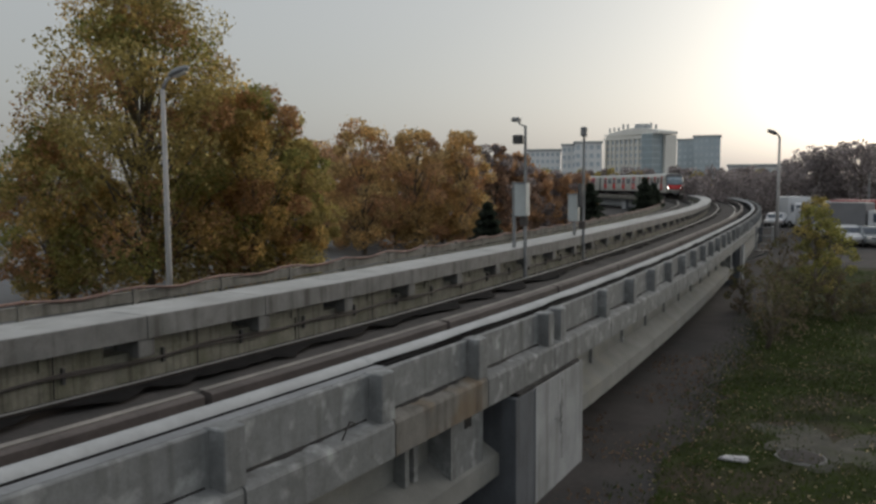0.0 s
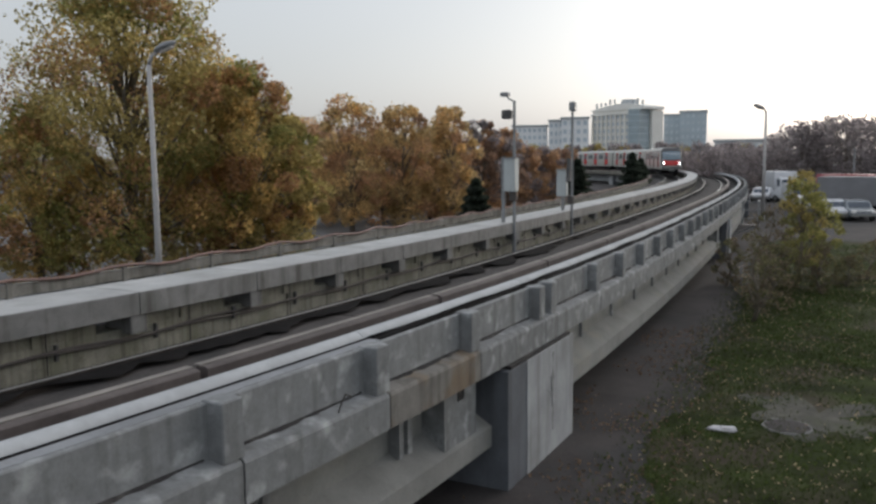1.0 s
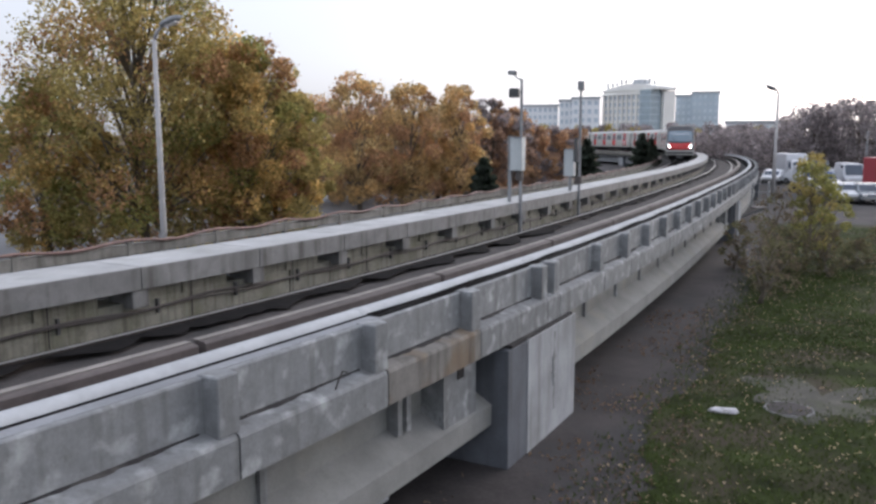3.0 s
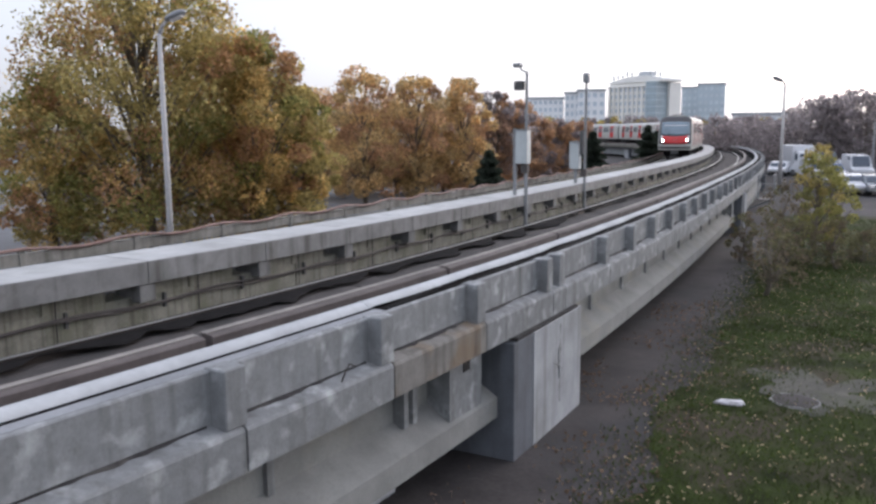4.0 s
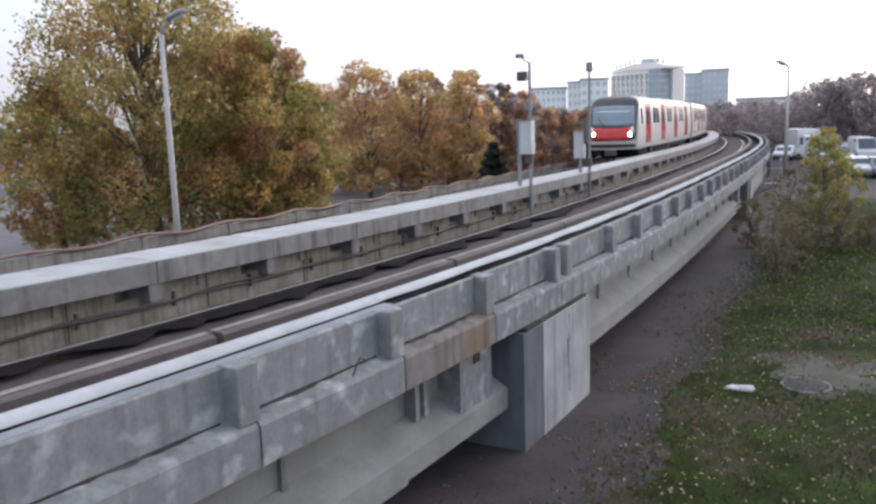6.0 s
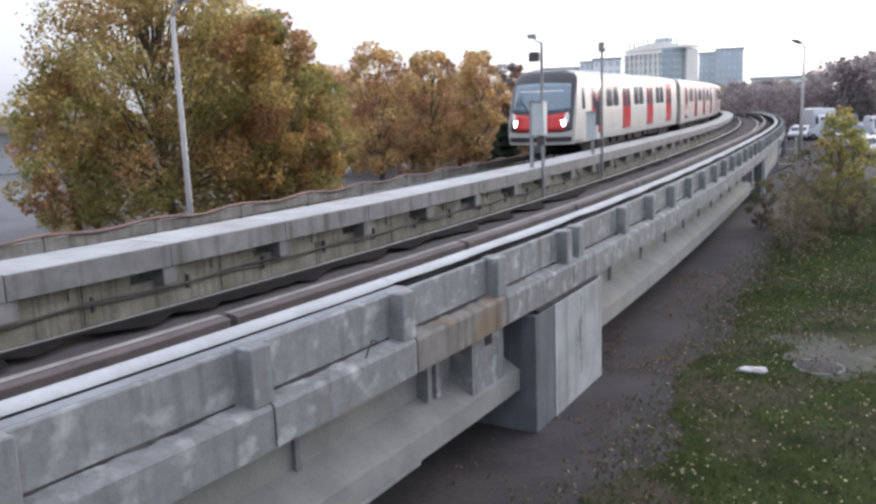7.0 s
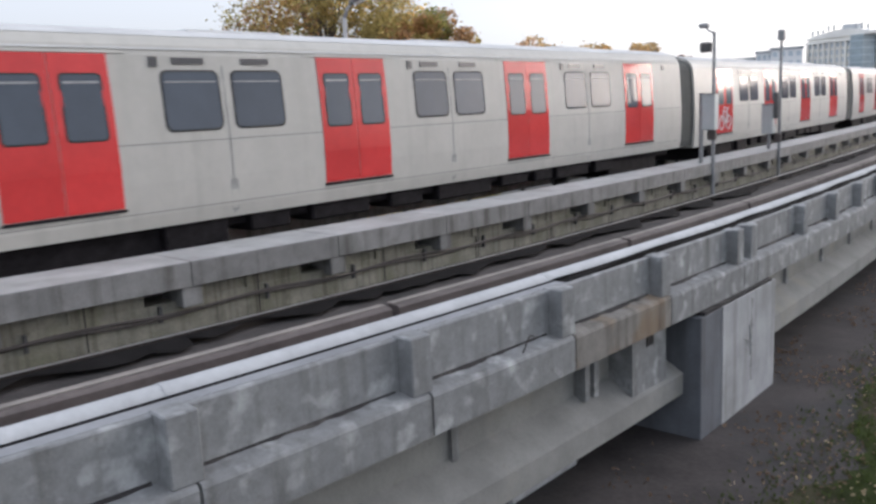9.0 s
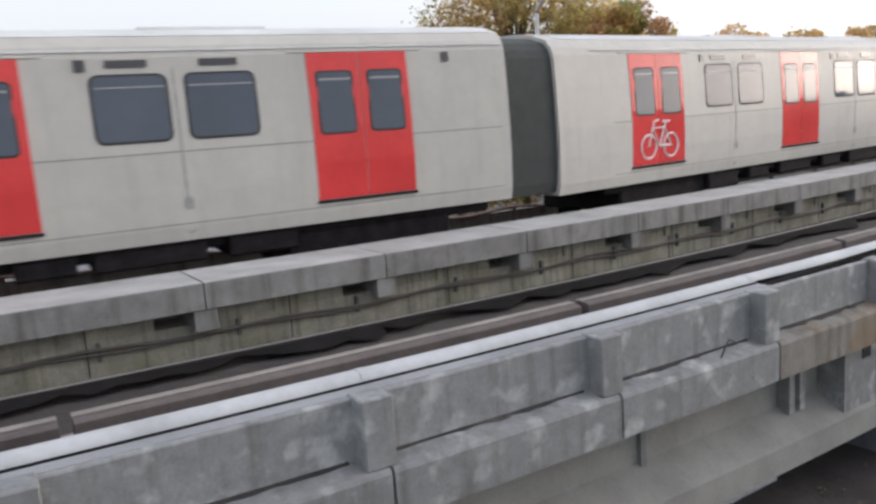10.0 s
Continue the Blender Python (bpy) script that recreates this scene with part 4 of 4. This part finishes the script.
for k in range(76):
    az, dist = 17.5 + k * 0.62 + rs.uniform(-0.3, 0.3), rs.uniform(112, 150)
    x, y = dist * math.sin(radians(az)), dist * math.cos(radians(az))
    rise = float(np.interp(az, [17, 22.5, 24, 26, 36], [0.008, 0.010, 0.030, 0.044, 0.042]))
    tree(x, y, 4.5 + rise * dist + rs.uniform(-0.5, 0.4), rs.uniform(3.0, 4.4), [TWIG, TWIG, TWIG], 2400, 0.30, 70 + k, "half-bare grey-brown tree by the road", low=0.02, clumps=44)
for k in range(22):
    tree(10 + k * 4.0 + rs.uniform(-2, 2), 205 + rs.uniform(-12, 15), rs.uniform(6.5, 8.2), rs.uniform(4, 6), [TWIG, TWIG, LEAF_OLIVE], 2500, 0.55, 90 + k, "distant half-bare brown tree", low=0.04, clumps=36)
for k, (x, y) in enumerate([(10.6, 24.8), (11.4, 26.4), (12.9, 28.4), (13.4, 27.0), (16.8, 30.0), (15.2, 28.6), (11.0, 29.0)]):
    tree(x, y, rs.uniform(1.1, 2.0), rs.uniform(0.6, 0.9), [WEED_BROWN, LEAF_WEED, LEAF_WEED], 700, 0.09, 150 + k, "dry brown weed bush at the lawn's edge", low=0.03, clumps=30, category="bush", group="weed bushes")


# ================= buildings =================
CREAM = material("cream_facade", (0.86, 0.84, 0.78), 0.8, var=0.06, scale=0.1, fine=2, bump=0.0)
FACADE = material("white_facade", (0.87, 0.88, 0.88), 0.8, var=0.06, scale=0.1, fine=2, bump=0.0)
FACADE_BLUE = material("blue_grey_facade", (0.46, 0.54, 0.59), 0.8, var=0.08, scale=0.1, fine=2, bump=0.0)
FAR_GLASS = material("far_glass", (0.36, 0.43, 0.46), 0.25, var=0.2, scale=0.3, bump=0.0)
FAR_PANE = material("far_pane", (0.50, 0.56, 0.60), 0.3, var=0.2, scale=0.3, bump=0.0)
ROOFING = material("roofing", (0.42, 0.44, 0.45), 0.8, var=0.1, scale=0.2, bump=0.0)


def block(name, label, m, w, d, h, storeys, bays, wall, ribs=False, flat_windows=True):
    """A far building: wall, roof slab, windows as recessed panes in a frame."""
    b = thing(name, label, "building", "distant buildings", at=m)
    part("wall", box(-w / 2, w / 2, -d / 2, d / 2, 0, h), wall, b)
    part("roof", box(-w / 2 - 0.4, w / 2 + 0.4, -d / 2 - 0.4, d / 2 + 0.4, h, h + 0.8), ROOFING, b)
    me = None
    for face in range(2):
        span = w if face == 0 else d
        nb = bays if face == 0 else max(3, int(bays * d / w))
        for r in range(storeys):
            for c in range(nb):
                u = -span / 2 + (c + 0.5) * span / nb
                z = h * (r + 0.5) / storeys
                if face == 0:
                    mw = Matrix.Translation((u, -d / 2 - 0.05, z)) @ Matrix.Diagonal((span / nb * 0.55, 0.1, h / storeys * 0.5, 1))
                else:
                    mw = Matrix.Translation((-w / 2 - 0.05, u, z)) @ Matrix.Rotation(math.pi / 2, 4, 'Z') @ Matrix.Diagonal((span / nb * 0.55, 0.1, h / storeys * 0.5, 1))
                if me is None:
                    q = part("window", box(-0.5, 0.5, -0.5, 0.5, -0.5, 0.5), FAR_PANE, b)
                    q.matrix_basis = mw
                    me = q.data
                else:
                    shared("window", me, b, mw)
        if ribs:
            for c in range(nb + 1):
                u = -span / 2 + c * span / nb
                if face == 0:
                    part("rib", box(u - 0.35, u + 0.35, -d / 2 - 0.6, -d / 2, 0, h), wall, b)
                else:
                    part("rib", box(-w / 2 - 0.6, -w / 2, u - 0.35, u + 0.35, 0, h), wall, b)
    return b


def polar(az, dist, z=GROUND, turn=0.0):
    a = radians(az)
    return Matrix.Translation((dist * math.sin(a), dist * math.cos(a), z)) @ Matrix.Rotation(radians(turn), 4, 'Z')


hotel = thing("hotel_building", "tall cream hotel with ribbed facades and a glass corner tower", "building", "distant buildings", at=polar(14.75, 330, GROUND, -52))
HH_ = 23.6
ARCH = [(-23.6, 0.0), (-19.0, 0.9), (-14.5, 1.7), (-10.0, 2.2), (-5.0, 2.1), (-1.0, 1.5), (3.4, 0.7), (3.4, -0.4), (-23.6, -0.4)]


def arch_z(x):
    return HH_ + 0.5 + float(np.interp(x, [q[0] for q in ARCH[:7]], [q[1] for q in ARCH[:7]]))


part("wall", box(-23, 0, 0, 12, 0, HH_), CREAM, hotel)
bm = bmesh.new()
fr = [bm.verts.new((x, -0.6, HH_ + 0.5 + z)) for x, z in ARCH]
bk = [bm.verts.new((x, 12.4, HH_ + 0.5 + z)) for x, z in ARCH]
bm.faces.new(fr)
bm.faces.new(bk[::-1])
for k in range(len(ARCH)):
    bm.faces.new((fr[k], fr[(k + 1) % len(ARCH)], bk[(k + 1) % len(ARCH)], bk[k]))
bmesh.ops.recalc_face_normals(bm, faces=bm.faces)
part("roof", bm, CREAM, hotel, "pale arched roof")
part("cornice", box(-23.5, -3.4, -1.0, 0.0, HH_ - 1.6, HH_ - 0.9), CREAM, hotel)
part("glass_tower", box(-3.4, 1.6, -1.6, 5.2, 0, HH_ + 0.1), FAR_GLASS, hotel, "dark blue-green glass corner tower")
for k in range(9):
    part("mullion", box(-3.45, 1.65, -1.68, -1.58, 1.4 + k * 2.5, 1.7 + k * 2.5), FACADE_BLUE, hotel)
    part("mullion", box(1.58, 1.68, -1.6, 5.2, 1.4 + k * 2.5, 1.7 + k * 2.5), FACADE_BLUE, hotel)
part("side_wing", box(0.0, 3.0, 5.2, 12, 0, HH_ - 0.4), CREAM, hotel)
part("side_wall", box(1.2, 2.2, 5.2, 13.5, 0, HH_ - 0.2), CREAM, hotel)
for k in range(9):
    x = -22.6 + k * 2.35
    part("rib", box(x - 0.45, x + 0.45, -0.7, 0.0, 0, HH_ - 1.6), CREAM, hotel)
    if k < 8:
        for r in range(8):
            part("window", box(x + 0.55, x + 1.8, -0.12, 0.02, 1.0 + r * 2.75, 2.6 + r * 2.75), FAR_PANE, hotel)
drum = bmesh.new()
bmesh.ops.create_cone(drum, cap_ends=True, segments=24, radius1=3.6, radius2=2.9, depth=2.2, matrix=Matrix.Translation((-7.5, 4.0, HH_ + 3.3)))
part("roof_drum", drum, ROOFING, hotel, "low grey drum on the roof")
for k in range(11):
    x = -21.5 + k * 2.3
    if not -10.6 < x < -4.4:
        z = arch_z(x)
        part("roof_letter", box(x, x + 0.75, 0.2, 0.5, z + 0.5, z + 2.5 - 0.4 * (k % 3)), ROOFING, hotel, "grey bar of the roof sign")
        for u in (0.1, 0.6):
            part("sign_strut", box(x + u, x + u + 0.1, 0.3, 0.42, z - 0.2, z + 0.52), ROOFING, hotel)
block("apartment_block", "white apartment block with rows of windows", polar(7.4, 360, GROUND, -10), 15, 14, 18.4, 6, 7, FACADE)
block("apartment_block", "white apartment block with rows of windows", polar(9.2, 352, GROUND, -10), 6, 12, 20.2, 6, 3, FACADE)
block("apartment_block", "white apartment block with rows of windows", polar(10.45, 345, GROUND, -8), 11, 14, 20.8, 6, 4, FACADE)
block("apartment_block", "blue-grey apartment block with balconies", polar(17.2, 380, GROUND, -20), 9, 10, 23.0, 8, 4, FACADE_BLUE)
block("apartment_block", "blue-grey apartment block with balconies", polar(18.4, 375, GROUND, -20), 11, 12, 24.0, 8, 5, FACADE_BLUE)
block("shed_building", "long low pale building in the distance", polar(22.0, 260, GROUND, -22), 20, 8, 9.0, 3, 8, FACADE)

# ================= vehicles =================
CAR_WHITE = material("car_white", (0.62, 0.63, 0.65), 0.25, var=0.03, bump=0.0)
CAR_GREY = material("car_grey", (0.25, 0.27, 0.29), 0.25, 0.4, var=0.05, bump=0.0)
CAR_BLUE = material("car_blue", (0.05, 0.10, 0.22), 0.25, 0.2, var=0.05, bump=0.0)


def vehicle(kind, paint, m, label):
    v = thing(kind, label, kind, "road vehicles", at=m)
    van = kind == "van"
    L, W, H = (5.2, 1.95, 2.25) if van else (4.3, 1.75, 1.45)
    prof = [(-L / 2, 0.35), (L / 2, 0.35), (L / 2, 0.85), (L / 2 - 0.75, 1.05), (L / 2 - 1.45, H - 0.08), (-L / 2 + 0.15, H), (-L / 2, 1.0)] if van else [(-L / 2, 0.35), (L / 2, 0.35), (L / 2, 0.75), (L / 2 - 1.1, 0.92), (L / 2 - 1.75, H - 0.04), (-L / 2 + 0.95, H), (-L / 2 + 0.25, 0.98), (-L / 2, 0.9)]
    bm = bmesh.new()
    A = [bm.verts.new((-W / 2 * (1 if z < 1.1 else 0.9), y, z)) for y, z in prof]
    B = [bm.verts.new((W / 2 * (1 if z < 1.1 else 0.9), y, z)) for y, z in prof]
    bm.faces.new(A)
    bm.faces.new(B[::-1])
    for k in range(len(prof)):
        bm.faces.new((A[k], B[k], B[(k + 1) % len(prof)], A[(k + 1) % len(prof)]))
    bmesh.ops.recalc_face_normals(bm, faces=bm.faces)
    bmesh.ops.bevel(bm, geom=bm.edges[:], offset=0.05, segments=2, affect='EDGES')
    part("body", bm, paint, v)
    zb = 1.12 if van else 0.96
    y0 = L / 2 - (0.8 if van else 1.2)
    y1 = L / 2 - (1.38 if van else 1.7)
    part("windscreen", box(-W * 0.4, W * 0.4, -0.02, 0.02, -0.02, math.hypot(y0 - y1, H - zb) - 0.18, 0, Matrix.Translation((0, y0 + 0.03, zb + 0.03)) @ Matrix.Rotation(math.atan2(y0 - y1, H - 0.1 - zb), 4, 'X')), GLASS, v)
    for sx in (-1, 1):
        part("side_window", box(sx * W * 0.462 - 0.015, sx * W * 0.462 + 0.015, -0.3 if not van else y1 - 1.0, y1 - 0.05, zb + 0.08, H - 0.2), GLASS, v)
        part("headlight", box(sx * W * 0.38 - 0.16, sx * W * 0.38 + 0.16, L / 2 - 0.05, L / 2 + 0.02, 0.62, 0.78, 0.02), WHITE, v)
        for yy in (-L / 2 + 0.85, L / 2 - 0.85):
            w = bmesh.new()
            bmesh.ops.create_cone(w, cap_ends=True, segments=20, radius1=0.33, radius2=0.33, depth=0.22, matrix=Matrix.Translation((sx * (W / 2 - 0.09), yy, 0.33)) @ Matrix.Rotation(math.pi / 2, 4, 'Y'))
            tyre = part("tyre", w, RUBBER, v)
            w = bmesh.new()
            bmesh.ops.create_cone(w, cap_ends=True, segments=14, radius1=0.2, radius2=0.2, depth=0.24, matrix=Matrix.Translation((sx * (W / 2 - 0.09), yy, 0.33)) @ Matrix.Rotation(math.pi / 2, 4, 'Y'))
            part("rim", w, STEEL, tyre)
    part("bumper", box(-W / 2 + 0.05, W / 2 - 0.05, L / 2 - 0.1, L / 2 + 0.05, 0.36, 0.55, 0.03), BUMPER, v)
    return v


def parked(x, y, turn):
    return Matrix.Translation((x, y, GROUND + 0.012)) @ Matrix.Rotation(radians(turn), 4, 'Z')


def truck(paint, cab_paint, m, label):
    """A box lorry: chassis, cab with windscreen and lamps, cargo box, six wheels."""
    v = thing("truck", label, "truck", "road vehicles", at=m)
    part("chassis", box(-0.95, 0.95, -3.2, 3.1, 0.5, 0.8, 0.03), UNDER, v)
    part("cargo_box", box(-1.2, 1.2, -3.3, 1.35, 0.82, 3.05, 0.05), paint, v)
    bm = bmesh.new()
    prof = [(1.5, 0.45), (3.3, 0.45), (3.3, 1.35), (3.05, 2.3), (2.8, 2.42), (1.5, 2.42)]
    A = [bm.verts.new((-1.05, y, z)) for y, z in prof]
    B = [bm.verts.new((1.05, y, z)) for y, z in prof]
    bm.faces.new(A)
    bm.faces.new(B[::-1])
    for k in range(6):
        bm.faces.new((A[k], B[k], B[(k + 1) % 6], A[(k + 1) % 6]))
    bmesh.ops.recalc_face_normals(bm, faces=bm.faces)
    bmesh.ops.bevel(bm, geom=bm.edges[:], offset=0.05, segments=2, affect='EDGES')
    cab = part("cab", bm, cab_paint, v)
    part("windscreen", box(-0.92, 0.92, -0.02, 0.02, 0.05, 0.82, 0, Matrix.Translation((0, 3.3, 1.4)) @ Matrix.Rotation(0.257, 4, 'X')), GLASS, cab)
    part("bumper", box(-1.08, 1.08, 3.25, 3.42, 0.4, 0.72, 0.03), BUMPER, cab)
    for sx in (-1, 1):
        part("headlight", box(sx * 0.8 - 0.16, sx * 0.8 + 0.16, 3.28, 3.34, 0.78, 0.95, 0.02), WHITE, cab)
        part("side_window", box(sx * 1.04 - 0.02, sx * 1.04 + 0.02, 1.9, 2.8, 1.5, 2.2), GLASS, cab)
        for yy in (-2.3, -1.3, 2.3):
            w = bmesh.new()
            bmesh.ops.create_cone(w, cap_ends=True, segments=18, radius1=0.45, radius2=0.45, depth=0.28, matrix=Matrix.Translation((sx * 0.95, yy, 0.45)) @ Matrix.Rotation(math.pi / 2, 4, 'Y'))
            tyre = part("tyre", w, RUBBER, v)
            w = bmesh.new()
            bmesh.ops.create_cone(w, cap_ends=True, segments=12, radius1=0.24, radius2=0.24, depth=0.3, matrix=Matrix.Translation((sx * 0.95, yy, 0.45)) @ Matrix.Rotation(math.pi / 2, 4, 'Y'))
            part("rim", w, STEEL, tyre)
    return v


CAR_RED = material("car_red", (0.30, 0.05, 0.06), 0.3, var=0.05, bump=0.0)
BOX_GREY = material("cargo_box_grey", (0.19, 0.19, 0.2), 0.5, var=0.1, scale=1.0, bump=0.0)
for kind, paint, az, dep, turn, lb in [
        ("car", CAR_WHITE, 27.15, 59.5, 168, "white car in the queue on the road"),
        ("car", CAR_GREY, 28.35, 58.5, 166, "grey car in the queue on the road"),
        ("van", CAR_WHITE, 25.0, 72.0, 168, "white van in the queue on the road"),
        ("car", CAR_WHITE, 25.6, 65.5, 168, "white car in the queue on the road"),
        ("van", CAR_WHITE, 27.3, 80.0, 166, "white van in the queue on the road"),
        ("car", CAR_BLUE, 25.9, 78.0, 170, "dark blue car in the queue on the road"),
        ("car", CAR_WHITE, 26.7, 86.0, 168, "white car in the queue on the road"),
        ("van", CAR_GREY, 25.4, 92.0, 170, "grey van in the queue on the road"),
        ("car", CAR_WHITE, 22.8, 84.0, 150, "white car parked beside the road"),
        ("car", CAR_WHITE, 24.6, 82.0, 200, "white car parked beside the road")]:
    vehicle(kind, paint, parked(dep * math.tan(radians(az)), dep, turn), lb)
truck(CAR_WHITE, CAR_WHITE, parked(88 * math.tan(radians(24.0)), 88, 172), "white box lorry standing beside the road")
RED_LORRY = truck(CAR_RED, CAR_WHITE, parked(38.6, 70.0, 205), "lorry with a red cargo box driving along the road")
LORRY = truck(BOX_GREY, CAR_WHITE, parked(33.2, 64.5, 225), "grey box lorry with a white cab driving along the road")
vehicle("van", CAR_WHITE, parked(-26.2, 39.0, 125), "white van in the parking lot")
vehicle("car", CAR_BLUE, parked(-33.0, 50, -55), "dark blue car in the parking lot")
vehicle("car", CAR_GREY, parked(-38.5, 52, -55), "grey car in the parking lot")
vehicle("car", CAR_WHITE, parked(-40, 62, -55), "white car in the parking lot")


# ================= small things on the lawn =================
CONCRETE_DUST = material("dry_earth", (0.066, 0.063, 0.05), 0.95, var=0.4, scale=2.5, fine=20, tint=(0.05, 0.056, 0.026), bump=0.5)


def sheet_disc(x, y, r, z, wob=0.0):
    bm = bmesh.new()
    bm.faces.new([bm.verts.new((x + r * (1 + wob * noise.noise((math.cos(q) * 1.7, math.sin(q) * 1.7, 2))) * math.cos(q), y + r * (1 + wob * noise.noise((math.cos(q) * 1.7, math.sin(q) * 1.7, 2))) * math.sin(q), z)) for q in [2 * math.pi * k / 90 for k in range(90)]])
    return bm


def lawn_place(s, o):
    v = at(s, o)
    return v.x, v.y


MANHOLE_X, MANHOLE_Y = 6.2, 13.53
manhole = thing("manhole", "worn round concrete manhole rim in the lawn", "manhole")
bm = bmesh.new()
prev = None
for k in range(33):
    q = 2 * math.pi * k / 32
    wob = 0.02 * noise.noise((math.cos(q) * 2, math.sin(q) * 2, 0))
    loop = [bm.verts.new((MANHOLE_X + r * math.cos(q), MANHOLE_Y + r * math.sin(q), GROUND + z + wob)) for r, z in ((0.36, 0.0), (0.365, 0.03), (0.41, 0.04), (0.44, 0.0))]
    if prev:
        for i in range(3):
            bm.faces.new((prev[i], loop[i], loop[i + 1], prev[i + 1]))
    prev = loop
bmesh.ops.recalc_face_normals(bm, faces=bm.faces)
part("rim", bm, CONCRETE_PALE, manhole)
part("cover", sheet_disc(MANHOLE_X, MANHOLE_Y, 0.385, GROUND + 0.035), DIRT, manhole)
tagged(part("bare_patch", sheet_disc(7.0, 14.05, 0.95, GROUND + 0.026, 1.5), CONCRETE_DUST), "pale trodden earth round the manhole", "ground", kind="structure")

BAG_WHITE = material("bag_plastic", (0.52, 0.50, 0.52), 0.4, var=0.15, scale=8, bump=0.3)
bag = bmesh.new()
bmesh.ops.create_icosphere(bag, subdivisions=3, radius=1.0)
for v in bag.verts:
    v.co += v.normal * (0.45 * noise.noise(v.co * 1.6) + 0.25 * noise.noise(v.co * 4.5 + Vector((3, 1, 2))))
bmesh.ops.transform(bag, matrix=Matrix.Translation((5.03, 13.37, GROUND + 0.06)) @ Matrix.Rotation(-0.2, 4, 'Z') @ Matrix.Diagonal((0.26, 0.09, 0.055, 1)), verts=bag.verts)
tagged(part("plastic_bag", bag, BAG_WHITE), "crumpled white plastic bag lying on the lawn", "litter")

rs = np.random.RandomState(12)


def scatter(n, s0, s1, o0, o1, power=1.0):
    out = []
    while len(out) < n:
        s = s0 + (s1 - s0) * rs.rand() ** power
        o = o0 + (o1 - o0) * rs.rand()
        x, y = lawn_place(s, o)
        if noise.noise((x * 0.35, y * 0.35, 1.0)) > -0.75 + 0.5 * rs.rand() and (o > 5.0 + 1.1 * rs.rand()) and math.hypot(x - 7.0, y - 14.05) > 1.1 * rs.rand() ** 0.4:
            out.append((x, y))
    return np.array(out)


def blades(name, pts, h, mat, label):
    n = len(pts)
    ang = rs.rand(n) * 6.283
    hh = h * rs.uniform(0.4, 1.2, n)
    w = 0.012 + 0.006 * rs.rand(n)
    dx, dy = np.cos(ang), np.sin(ang)
    z = np.full(n, GROUND + 0.018)
    a0 = np.stack([pts[:, 0] - dx * w, pts[:, 1] - dy * w, z], 1)
    a1 = np.stack([pts[:, 0] + dx * w, pts[:, 1] + dy * w, z], 1)
    lean = rs.normal(size=(n, 2)) * hh[:, None] * 0.5
    a2 = np.stack([pts[:, 0] + lean[:, 0], pts[:, 1] + lean[:, 1], z + hh], 1)
    v = np.stack([a0, a1, a2], 1).reshape(-1, 3)
    f = np.arange(3 * n).reshape(-1, 3)
    me = bpy.data.meshes.new(name)
    me.from_pydata(v.tolist(), [], f.tolist())
    me.materials.append(mat)
    tagged(new(name, me), label, "grass", kind="stuff")


blades("grass", np.concatenate([scatter(62000, 2, 30, 5.0, 15), scatter(20000, 18, 46, 5.6, 16.4)]), 0.065, GRASS, "short green grass blades on the lawn")
pts = scatter(7500, 2, 36, 4.7, 15, 1.3)
extra = []
while len(extra) < 1700:
    s, o = rs.uniform(2, 22), 3.9 + 2.6 * rs.rand()
    x, y = lawn_place(s, o)
    if noise.noise((x * 0.6, y * 0.6, 4.0)) > 0.05 - 0.3 * rs.rand():
        extra.append((x, y))
brown = np.array(extra)
fallen = tagged(new("fallen_leaves"), "scattered dry yellow and brown fallen leaves", "leaves", kind="stuff")
leaf_cloud("leaf_scatter", LEAF_FALLEN, np.column_stack([pts, np.full(len(pts), GROUND + 0.03)]), 0.05, 5, fallen)["kind"] = "stuff"
leaf_cloud("leaf_scatter", LEAF_BROWN, np.column_stack([brown, np.full(len(brown), GROUND + 0.03)]), 0.055, 6, fallen)["kind"] = "stuff"

# ================= beyond the trees =================
fence = thing("fence", "dark wire fence with thin steel posts beside the parking lot", "fence")
for s in np.arange(-8, 7, 2.6):
    part("fence_post", tube([at(float(s), -9.3, GROUND), at(float(s), -9.3, 0.9)], 0.035, 6), DARK_STEEL, fence)
for z in (0.85, -0.4, -1.6):
    part("fence_wire", tube([at(float(s), -9.3, z) for s in np.arange(-8, 7, 2.6)], 0.008, 4), DARK_STEEL, fence)
BROWN_ROOF = material("brown_roof", (0.30, 0.23, 0.16), 0.8, var=0.2, scale=0.4, fine=4, bump=0.0)
hall = block("market_hall", "long low hall with a brown flat roof", polar(-38, 92, GROUND, 36), 60, 14, 3.0, 1, 14, ROOFING)
part("roof_band", box(-31, 31, -8.6, 8.6, 3.8, 5.2), BROWN_ROOF, hall, "brown flat roof edge")
# ================= movement =================
def motions():
    times = [0.5 * k for k in range(21)]
    for k, car in enumerate(CARS):
        walk(car, [(t, car_pose(t, k)) for t in times])
    walk(LORRY, [(t, parked(x, y, 225)) for t, x, y in ((0, 33.2, 64.5), (1, 34.7, 63.0), (2, 36.4, 61.3), (3.5, 39.2, 58.5), (10, 51.0, 46.7))])
    walk(RED_LORRY, [(t, parked(x, y, 215)) for t, x, y in ((0, 38.2, 70.6), (2, 38.6, 70.0), (2.5, 39.2, 69.1), (4, 42.0, 65.1), (10, 54.0, 48.0))])


motions()
